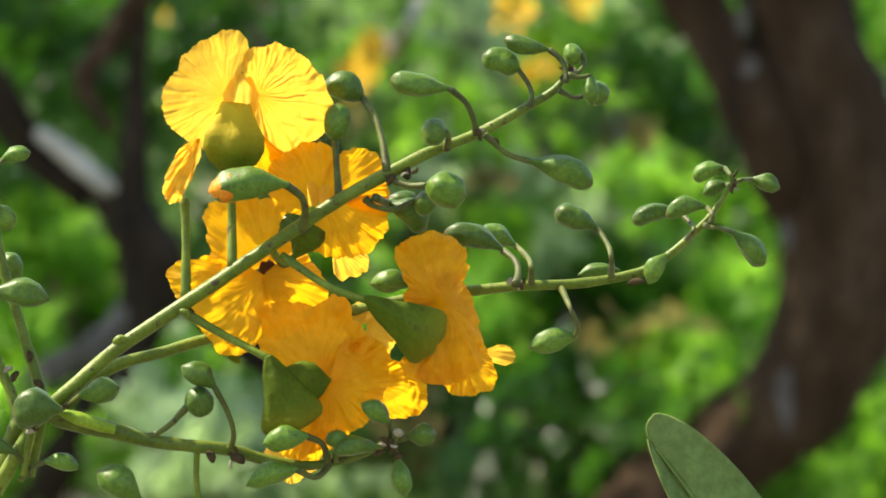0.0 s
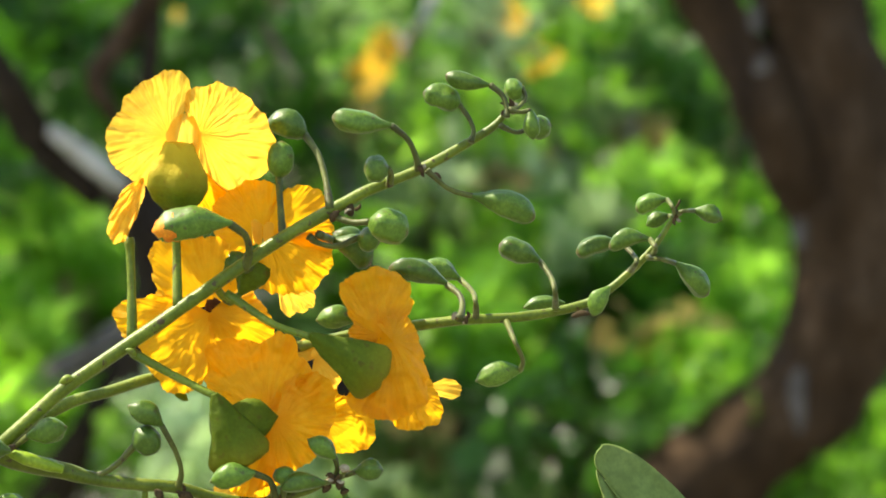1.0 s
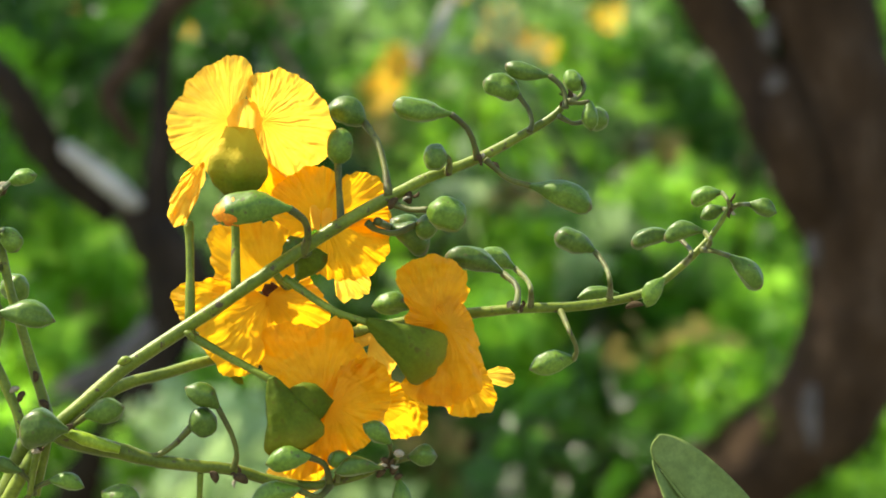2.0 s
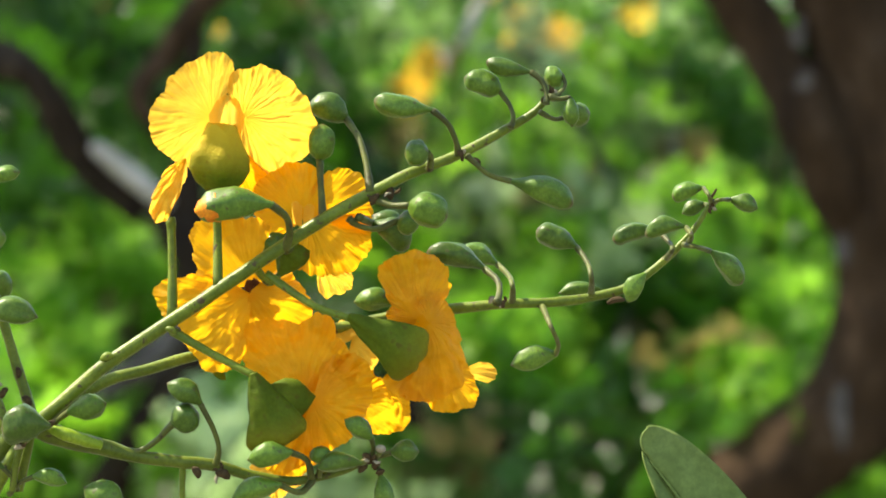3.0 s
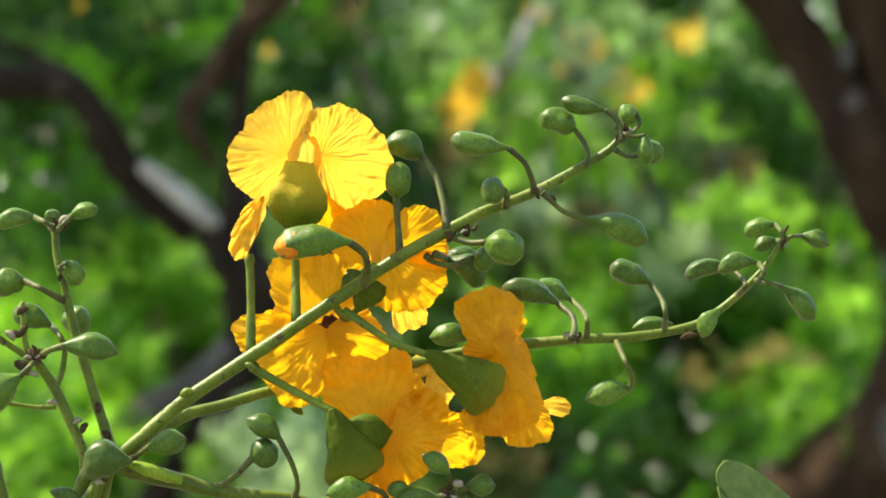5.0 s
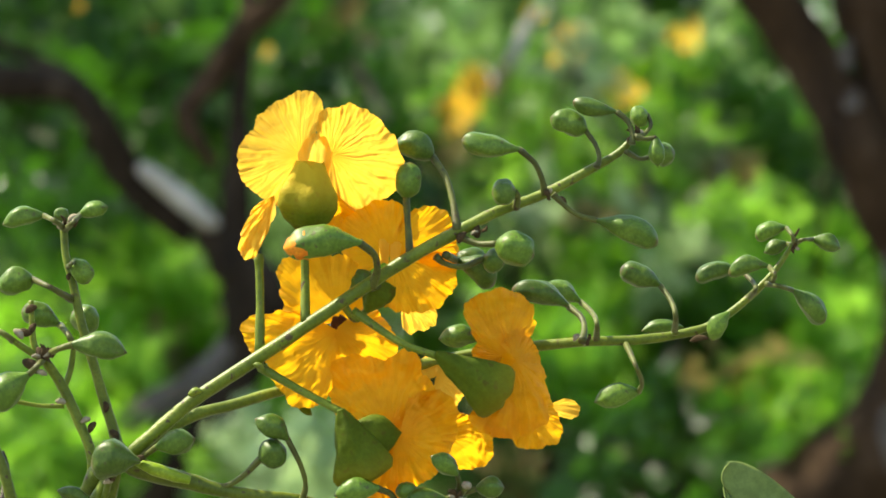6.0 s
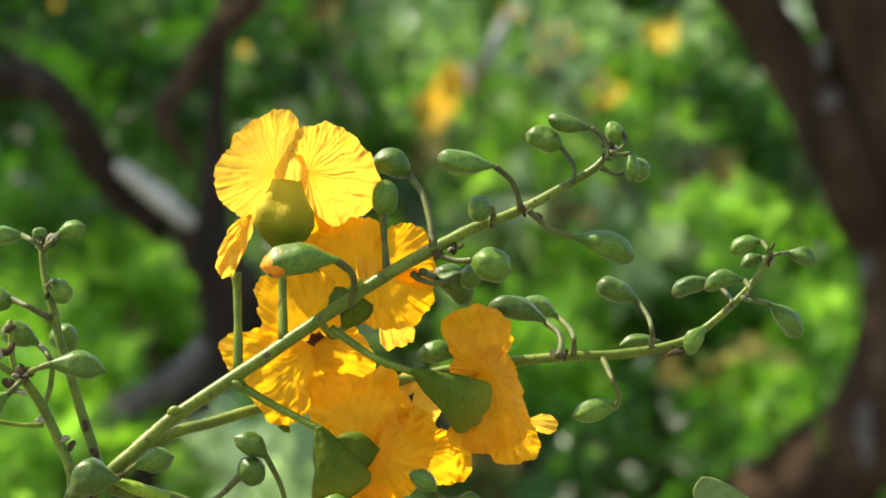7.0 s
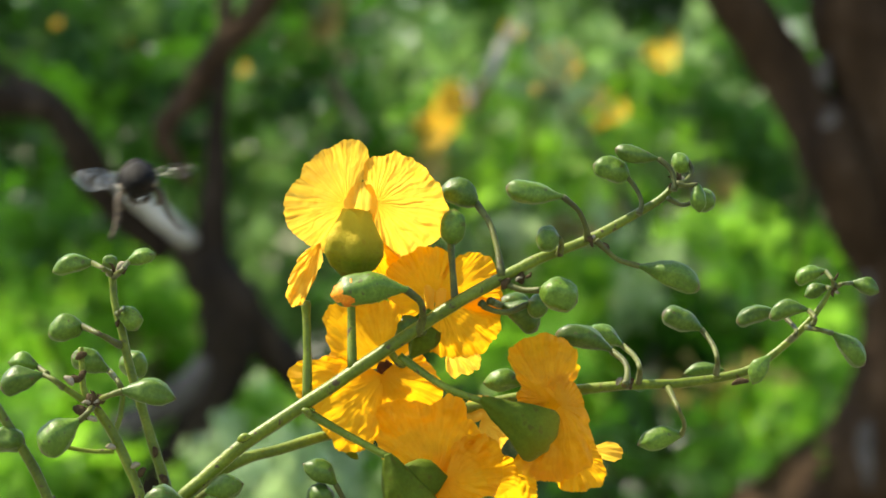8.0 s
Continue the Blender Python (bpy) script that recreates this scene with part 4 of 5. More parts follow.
for k, (u, v, d, s, m) in enumerate(((110, 383, 18, 20, HUSK), (125, 368, 16, 16, HUSK), (130, 375, 16, 13, SCAR), (68, 608, 4, 22, SCAR), (52, 628, 4, 26, SCAR), (40, 570, 6, 18, SCAR), (52, 528, 7, 17, SCAR), (56, 562, 7, 15, SCAR),
                                    (88, 604, 2, 14, SCAR), (30, 572, 5, 17, HUSK), (106, 690, 6, 14, HUSK), (150, 722, 5, 14, HUSK), (162, 734, 5, 16, SCAR), (184, 698, 13, 15, SCAR), (200, 748, 12, 17, SCAR), (72, 640, 3, 14, HUSK),
                                    (342, 672, -2, 19, STEM), (808, 394, -1, 18, SCAR), (836, 382, 1, 19, SCAR), (956, 314, -1, 12, SCAR), (983, 328, 2, 15, SCAR), (657, 468, -2, 9, SCAR), (1012, 568, 10, 12, HUSK), (1032, 575, 8, 11, SCAR),
                                    (1112, 210, 2, 14, SCAR), (1120, 206, 2, 11, HUSK), (190, 830, -6, 13, HUSK), (246, 790, -6, 15, SCAR), (118, 470, 14, 10, SCAR), (1394, 398, 12, 10, SCAR), (454, 625, -2, 16, STEM), (1186, 560, 14, 12, STEM), (1318, 490, 14, 10, SCAR))):
    scar(u, v, d, s, 30 + k, m, 1.4, 35 * k)

# small dry bracts round the nodes
rng = random.Random(8)
for (u, v, d, count, reach) in ((72, 612, 3, 7, 15), (110, 384, 17, 6, 14), (804, 850, -4, 6, 13), (1110, 212, 2, 5, 11), (1394, 400, 14, 4, 9), (840, 384, 0, 3, 10), (190, 826, -6, 4, 11), (540, 872, -2, 4, 12), (960, 316, 0, 3, 8), (1034, 574, 12, 3, 9)):
    for k in range(count):
        q = rng.uniform(0, 6.28)
        l = reach * rng.uniform(0.7, 1.4)
        x, y = u + 4 * math.cos(q), v - 4 * math.sin(q)
        stem([(x, y, d), (x + 0.55 * l * math.cos(q), y - 0.55 * l * math.sin(q), d - 0.5), (x + l * math.cos(q + 0.35), y - l * math.sin(q + 0.35), d - 0.8)], [3.2, 3.4, 0.9], q, "", (SCAR, SCAR, HUSK)[k % 3], "bract")


# ---- blossoms ----
CONE = ((0, 0.12), (0.12, 0.27), (0.3, 0.46), (0.5, 0.66), (0.7, 0.86), (0.85, 0.98), (0.94, 0.92), (1.0, 0.62))


def blossom(label):
    ob = new("flower")
    ob.empty_display_size = 0.01
    ob.parent = branch
    return tagged(ob, label)


def petal(parent, centre, rim, material=PETAL, label="", **k):
    return part_of_mesh("petal", petal_mesh("petal", centre, rim, **k), material, parent, label)


def calyx(parent, a, b, width, seed, stalk, bend=0.0, r=7.0, shape=CUP_SHAPE, flat=0.8, teeth=0.16, tip_glow=0.22):
    bm = turned(B(*a), B(*b), U(width), shape, bend, 0.09, 40, 24, flat, seed, teeth)
    layer = bm.verts.layers.float["along"]
    # Sets how much of the painted glow the calyx tip carries.
    for v in bm.verts:
        v[layer] *= tip_glow
    part("calyx", bm, CALYX, parent, "olive green calyx")
    n = len(stalk)
    part("stalk", tube([B(*p) for p in stalk], [U(r)] * (n - 1) + [U(r * 1.25)], 10, None, 0.08, seed), STEM, parent)


def calyx_lobe(parent, a, b, width, seed, shape, flat, tip_glow=0.35):
    """A single lobe of the calyx that lies against the petals."""
    bm = turned(B(*a), B(*b), U(width), shape, 0.0, 0.05, 16, 14, flat, seed)
    layer = bm.verts.layers.float["along"]
    for v in bm.verts:
        v[layer] *= tip_glow
    part("sepal", bm, CALYX, parent)


# the top blossom, seen from behind
f = blossom("yellow crinkled blossom seen from behind, lit through")
petal(f, (523, 252), [(54, 40), (60, 70), (65, 94), (72, 106), (78.8, 116), (91.7, 114), (102.4, 106), (121.4, 102), (137.7, 101), (151.9, 95), (162.1, 103), (179.3, 111), (197.0, 113), (209.8, 108), (230.1, 100), (243.7, 98), (262.3, 94)], depth=(2, 7), seed=1, crinkle=1.8, ruffle=1.5, lean=(0, -11), crease=0.34)
petal(f, (577, 252), [(-99.0, 78), (-82.2, 100), (-72.9, 116), (-56.8, 118), (-45.4, 118), (-24.4, 130), (-12.7, 131), (2.9, 124), (21.9, 112), (44.7, 104), (70.2, 98), (78.4, 89), (90, 84), (104, 82), (116, 58), (126, 40)], depth=(3, 7), seed=4, crinkle=2.4, ruffle=2, lean=(0, -10.5), crease=0.95)
petal(f, (478, 322), [(205, 28), (220, 56), (231, 92), (238, 116), (246, 126), (253, 116), (258, 78), (264, 48), (276, 34)], depth=(5, 2), seed=7, pucker=0.7, crinkle=22, ruffle=20, crease=1.8, lean=(0, 4))
petal(f, (548, 300), [(-100, 70), (-80, 88), (-60, 100), (-40, 96), (-20, 60)], PETAL_SHADED, depth=(8, 16), seed=9, crinkle=5)
petal(f, (549, 470), [(89.9, 258), (93, 252), (98, 228)], CLAW, depth=(21.8, 21.8), seed=11, crinkle=1.0, ruffle=0.5, na=12, nf=10, start=0.73, lean=(0, -24.5))
petal(f, (549, 470), [(82, 228), (87, 252), (90.1, 258)], CLAW, depth=(22.0, 22.0), seed=12, crinkle=1.0, ruffle=0.5, na=12, nf=10, start=0.73, lean=(0, -24.5))
calyx(f, (531, 388, 2), (540, 272, 0), 106, 3, [(531, 384, 2), (533, 450, 4), (535, 548, 0)], 0.0, 7.5, ((0, 0.2), (0.08, 0.42), (0.22, 0.78), (0.42, 1.0), (0.6, 0.96), (0.8, 0.72), (1.0, 0.52)), 0.85, 0.14, 0.85)

# the blossom behind the stem
f = blossom("yellow blossom turned away behind the stem")
petal(f, (684, 428), [(70, 80), (82, 96), (95, 100), (109, 102), (124, 100), (138, 102), (148, 106), (158, 100), (172, 90), (190, 70), (215, 60)], PETAL_SHADED, depth=(10, 14), seed=21, pucker=0.8, crinkle=6, lean=(0, -6))
petal(f, (690, 422), [(-20, 100), (-4, 108), (10, 112), (22, 114), (36, 117), (48, 110), (56, 101), (64, 88), (72, 70), (84, 46)], PETAL_SHADED, depth=(11, 14), seed=24, pucker=0.8, crinkle=5, lean=(0, -5))
petal(f, (688, 420), [(-110, 90), (-96, 100), (-86, 106), (-74, 112), (-62, 118), (-50, 126), (-34, 126), (-16, 119), (0, 114), (12, 108), (24, 90)], PETAL_SHADED, depth=(12, 15), seed=27, pucker=0.3, crinkle=7, crease=0.8, lean=(0, 2.0))
petal(f, (700, 490), [(-85, 66), (-76, 78), (-66, 76), (-54, 84), (-44, 86), (-34, 80), (-22, 66), (-10, 58), (2, 40)], PETAL, depth=(24, 26), seed=29, crinkle=6, lean=(0, -9), crease=1.0)
petal(f, (681, 620), [(90, 214), (92.5, 217), (95, 212)], CLAW, depth=(21.0, 21.0), seed=31, crinkle=1.0, ruffle=0.5, na=12, nf=10, start=0.81, lean=(0, -16.7))
petal(f, (683, 620), [(85, 212), (87.5, 217), (90, 214)], CLAW, depth=(20.8, 20.8), seed=32, crinkle=1.0, ruffle=0.5, na=12, nf=10, start=0.81, lean=(0, -16.7))
calyx(f, (640, 528, 9), (672, 476, 9), 58, 5, [(640, 526, 9), (622, 540, 8), (600, 512, 2)], 0.0, 6)

petal(f, (622, 508), [(0, 40), (60, 44), (120, 44), (180, 42), (240, 46), (300, 44), (360, 40)], PETAL_SHADED, depth=(20, 22), seed=33, crinkle=4, na=60, nf=16)

# the blossom low on the stem
f = blossom("yellow blossom behind the stem, dark red shade body in its throat")
petal(f, (590, 545), [(70, 110), (85, 118), (100, 124), (115, 134), (130, 144), (138, 142), (150, 116), (165, 98), (178, 98), (190, 70)], PETAL_SHADED, depth=(10, 14), seed=41, pucker=0.8, crinkle=4, lean=(0, -7), crease=0.34)
petal(f, (592, 560), [(150, 60), (165, 118), (172, 160), (178, 172), (186, 166), (193, 160), (205, 138), (216, 140), (228, 150), (240, 152), (250, 150), (258, 132), (266, 100)], PETAL_SHADED, depth=(8, 8), seed=44, pucker=0.8, crinkle=6, crease=0.8, lean=(0, -0.5))
petal(f, (590, 555), [(-108, 66), (-94, 78), (-80, 82), (-62, 92), (-45, 104), (-30, 118), (-15, 112), (0, 96), (18, 80), (40, 70)], PETAL_SHADED, depth=(7, 16), seed=47, pucker=0.8, crinkle=6)
# Dark body put where the petals shade one another.
part("heart", turned(B(582, 526, 10), B(604, 594, 11), U(42), BUD_SHAPE, 0.1, 0.1, 10, 8, 0.5, 4), HEART_SHADE, f, "dark red body standing for shade in the throat")
calyx_lobe(f, (520, 686, 12), (548, 710, 13), 16, 5, BUD_SHAPE, 0.4)

# the large low blossom
f = blossom("large orange-yellow blossom hanging with its olive calyx forward")
petal(f, (685, 735), [(20, 90), (36, 104), (50, 112), (60, 118), (70, 140), (80, 146), (88, 132), (98, 128), (108, 138), (120, 152), (131, 156), (142, 136), (156, 112), (170, 90), (185, 70)], PETAL_SHADED, depth=(3, 8), seed=51, pucker=0.8, crinkle=10, ruffle=8, start=0.0, crease=0.95)
petal(f, (700, 745), [(-112, 142), (-98, 116), (-84, 98), (-66, 92), (-48, 94), (-30, 92), (-12, 96), (6, 104), (22, 112), (36, 118), (48, 110), (60, 92), (76, 70)], PETAL_SHADED, depth=(1, 6), seed=54, pucker=0.8, crinkle=10, ruffle=9, start=0.0, crease=0.95)
petal(f, (690, 750), [(-170, 60), (-150, 80), (-135, 112), (-122, 136), (-110, 140), (-98, 130), (-84, 110), (-70, 90)], PETAL_SHADED, depth=(4, 10), seed=57, pucker=0.8, crinkle=8, start=0.0, crease=1.2)
petal(f, (770, 735), [(-80, 62), (-62, 76), (-46, 92), (-34, 104), (-22, 106), (-8, 98), (6, 84), (22, 62), (45, 50), (62, 62), (78, 50)], PETAL_SHADED, depth=(26, 28), seed=59, pucker=0.8, crinkle=7, ruffle=6, lean=(0, -4), crease=1.3)
petal(f, (630, 850), [(180, 36), (200, 44), (225, 52), (255, 62), (280, 66), (300, 60), (320, 62), (345, 50)], PETAL, depth=(18, 22), seed=61, crinkle=6)
calyx(f, (598, 698, -6), (644, 816, -2), 108, 7, [(602, 704, -5), (525, 664, -2), (455, 625, 0)], 0.0, 7.0, CONE, 0.9, 0.04, 0.4)
petal(f, (688, 736), [(0, 40), (60, 42), (120, 40), (180, 40), (240, 42), (300, 44), (360, 40)], PETAL_SHADED, depth=(3, 6), seed=65, crinkle=6, na=60, nf=16)
calyx_lobe(f, (596, 756, -4), (706, 738, 1), 72, 6, BUD_SHAPE, 0.5, 0.3)
calyx_lobe(f, (560, 650, 14), (608, 690, 14), 20, 8, BUD_SHAPE, 0.3)

# the blossom in profile
f = blossom("orange-yellow blossom in profile with a flared olive calyx")
petal(f, (884, 600), [(35, 62), (48, 84), (62, 102), (76, 112), (90, 118), (104, 116), (116, 116), (126, 112), (134, 104), (143, 72), (156, 52), (175, 56), (190, 54), (212, 38), (240, 22)], PETAL_SHADED, depth=(-2, 6), seed=71, pucker=0.6, crinkle=14, ruffle=9, crease=1.5)
petal(f, (905, 610), [(-130, 130), (-116, 140), (-102, 138), (-88, 136), (-76, 132), (-64, 122), (-50, 92), (-30, 60), (0, 44), (40, 44), (70, 52), (92, 58), (112, 60), (132, 52)], PETAL_SHADED, depth=(-4, 4), seed=74, pucker=0.6, crinkle=14, ruffle=7, crease=1.5, lean=(4, 0))
petal(f, (895, 660), [(-150, 40), (-140, 58), (-125, 80), (-108, 86), (-90, 84), (-70, 60)], PETAL_SHADED, depth=(0, 5), seed=76, pucker=0.8, crinkle=4)
petal(f, (925, 690), [(-115, 62), (-100, 74), (-84, 76), (-66, 78), (-48, 84), (-34, 78), (-20, 62), (0, 48), (30, 40), (55, 46), (75, 36)], PETAL_SHADED, depth=(9, 11), seed=78, pucker=0.8, crinkle=6, ruffle=6, lean=(0, 2), crease=1.0)
petal(f, (955, 690), [(-32, 34), (-22, 56), (-12, 64), (-4, 66), (8, 58), (22, 40)], PETAL, depth=(19, 21), seed=80, crinkle=5, ruffle=4, na=50, nf=16, lean=(-2, -3))
petal(f, (765, 640), [(-100, 70), (-70, 66), (-40, 60), (0, 56), (40, 50), (70, 46), (95, 44), (130, 40), (165, 44), (200, 50)], PETAL, depth=(18, 22), seed=82, crinkle=5)
petal(f, (884, 606), [(0, 30), (60, 34), (120, 34), (180, 36), (240, 36), (300, 34), (360, 30)], PETAL_SHADED, "", depth=(5, 7), seed=84, crinkle=3, na=60, nf=16)
calyx(f, (764, 598, -8), (884, 670, -2), 98, 9, [(768, 603, -7), (700, 578, -5), (620, 525, 0)], 0.0, 6.5, CONE, 0.9, 0.04, 0.4)
# ---- the single leaf ----
LEAF_FOOT = Vector((0.09424, 1.01, 1.50806))
leaf = new("leaf")
leaf.location = LEAF_FOOT
leaf.empty_display_size = 0.02
tagged(leaf, "rounded soft green leaf folded along its midrib", "leaf")


def leaf_half(side, reach, tilt, seed, blunt, short):
    """One half of the blade, from the fold outwards; blunt at the tip."""
    n, w = 30, 10
    verts, faces = [], []
    tip, ax, nrm = Vector((1263, 836)), Vector((0.60, 0.80)), Vector((0.80, -0.60)) * side
    for i in range(n + 1):
        t = (i / n) ** 1.6
        along = short + (330 - short) * t
        x = min(1.0, max(0.0, along - short) / 230)
        wide = reach * (1 - (1 - x) ** 2) ** blunt
        q = min(30.0, along - short)
        inner = 30 - math.sqrt(max(0.0, 900 - (30 - q) ** 2)) if side > 0 else 0.0
        if side > 0:
            wide = 30 + (reach - 30) * (1 - (1 - x) ** 2) ** blunt
        if along > 210:
            wide *= max(0.06, 1 - ((along - 210) / 122) ** 2)
        c = tip + ax * along
        for j in range(w + 1):
            f = j / w
            p = c + nrm * (inner + (wide - inner) * f)
            d = 10 + tilt * f * wide / 60 + 0.25 * math.sin(along * 0.11 + f * 3) * f + 0.8 * noise.noise((along * 0.012, f * 2, seed))
            verts.append(spot(p.x, p.y, 1 + d / 1000) - LEAF_FOOT)
    for i in range(n):
        for j in range(w):
            k = i * (w + 1) + j
            faces.append((k, k + 1, k + w + 2, k + w + 1))
    me = bpy.data.meshes.new("blade")
    me.from_pydata(verts, [], faces)
    ob = part_of_mesh("blade", me, LEAF_NEAR, leaf)
    sol = ob.modifiers.new("thick", "SOLIDIFY")
    sol.thickness = 0.0004
    return ob


leaf_half(1, 97, 3.0, 1, 0.55, -26)
leaf_half(-1, 44, -9.0, 2, 0.8, 4)
part("midrib", tube([spot(p[0], p[1], 1.0094) - LEAF_FOOT for p in ((1463, 1103), (1403, 1023), (1330, 925), (1278, 856))], [U(6), U(4.5), U(3.5), U(1.5)], 8), LEAF_NEAR, leaf)
part("leaf_stalk", tube([spot(1461, 1100, 1.0095) - LEAF_FOOT, spot(1480, 1180, 1.012) - LEAF_FOOT, spot(1300, 1500, 1.03) - LEAF_FOOT, Vector((-0.2555, 0.11, -0.60))], [U(7), U(8), U(16), U(22)], 8), STEM, leaf)


# ---- the bee ----
bee = new("bee")
bee.empty_display_size = 0.005
tagged(bee, "dark bee with pale fur and clear wings in flight", "bee")


BEE = 0.00108  # one bee unit in metres


def bee_part(name, a, b, width, shape, material, ridge=0.0, flat=1.0, bend=0.0, label="", sides=16, rings=14):
    return part(name, turned(Vector(a) * BEE, Vector(b) * BEE, width * BEE, shape, bend, ridge, sides, rings, flat, 0.3), material, bee, label)


EGG = ((0, 0.12), (0.05, 0.42), (0.2, 0.82), (0.45, 1.0), (0.7, 0.92), (0.9, 0.58), (1, 0.1))
# the bee flies along +y; its tail is towards -y
ab = bee_part("abdomen", (0, 1, 0.2), (0, -8, -2.2), 8.4, EGG, BEE_DARK, 0.0, 0.9)
for k, y in enumerate((-1.5, -3.6, -5.6)):
    r = (8.5, 8.0, 6.3)[k]
    part("band", turned(Vector((0, y + 0.35, 0.0 + y * 0.25)) * BEE, Vector((0, y - 0.35, -0.1 + y * 0.25)) * BEE, r * BEE, ((0, 0.97), (0.5, 1.0), (1, 0.97)), 0, 0, 18, 4, 0.9, 0), BEE_DARK, ab)
bee_part("thorax", (0, 6.5, 1.0), (0, 0.2, 0.4), 8.0, EGG, BEE_DARK, 0.02)
bee_part("head", (0, 9.4, 0.2), (0, 6.2, 0.5), 6.0, EGG, BEE_DARK, 0.0, 1.2)
for sx in (-1, 1):
    bee_part("flank_fur", (3.0 * sx, 2.5, -0.6), (3.3 * sx, -4.0, -2.4), 3.0, EGG, BEE_FUR, 0.05, 0.9, 0.0, "pale fur on the flank")
    for (y0, pts) in ((4.5, ((3, 4.5, -1.5), (4.4, 6.0, -3.2), (4.0, 6.5, -5.8))), (2.5, ((2.4, 2.5, -2.6), (2.0, 0.8, -4.4), (0.6, -0.4, -5.6))), (0.5, ((3.4, 0.5, -1.8), (4.8, -1.5, -4.8), (5.6, -2.5, -9.0), (7.8, -3.4, -13.4)))):
        n = len(pts)
        part("leg", tube([Vector((p[0] * sx, p[1], p[2])) * BEE for p in pts], [0.0006, 0.00078, 0.00068, 0.00034][:n], 8, None, 0.15, y0), BEE_LEG, bee)
    part("antenna", tube([Vector(p) * BEE for p in ((0.9 * sx, 9, 1.2), (1.8 * sx, 11, 1.8), (2.6 * sx, 12.4, 0.8))], [0.0003, 0.00025, 0.0002], 6), BEE_DARK, bee)
    # one pair of wings is caught broadside, the other nearly edge-on
    for (root, tip, wide, lift) in (((2.4, 3.6, 1.6), (13.6, 0.5, 2.6 if sx < 0 else 0.8), 5.6 if sx < 0 else 4.2, 0.5), ((2.4, 2.4, 1.2), (9.4, -2.5, 0.4), 4.0 if sx < 0 else 2.2, 0.2)):
        bm = bmesh.new()
        ro, ti = Vector((root[0] * sx, root[1], root[2])), Vector((tip[0] * sx, tip[1], tip[2]))
        ax = ti - ro
        cross = Vector((0, -0.35, -0.94)) if sx < 0 else Vector((0, -0.5, -0.86))
        rows = [[], [], [], []]
        for i in range(17):
            t = i / 16
            w = wide * math.sin(math.pi * (0.04 + 0.93 * t) ** 1.5) ** 0.6
            c = ro + ax * t
            for j, row in enumerate(rows):
                g = -0.22 + 1.04 * j / 3
                row.append(bm.verts.new((c + cross * w * g + Vector((0, 0.35 * math.sin(9 * t + 2 * j), lift * math.sin(3 * t) * (1 - g * 0.4)))) * BEE))
        for r0, r1 in zip(rows, rows[1:]):
            for i in range(16):
                bm.faces.new((r0[i], r0[i + 1], r1[i + 1], r1[i]))
        part("wing", bm, WING if sx < 0 else WING_THIN, bee, "clear veined wing")


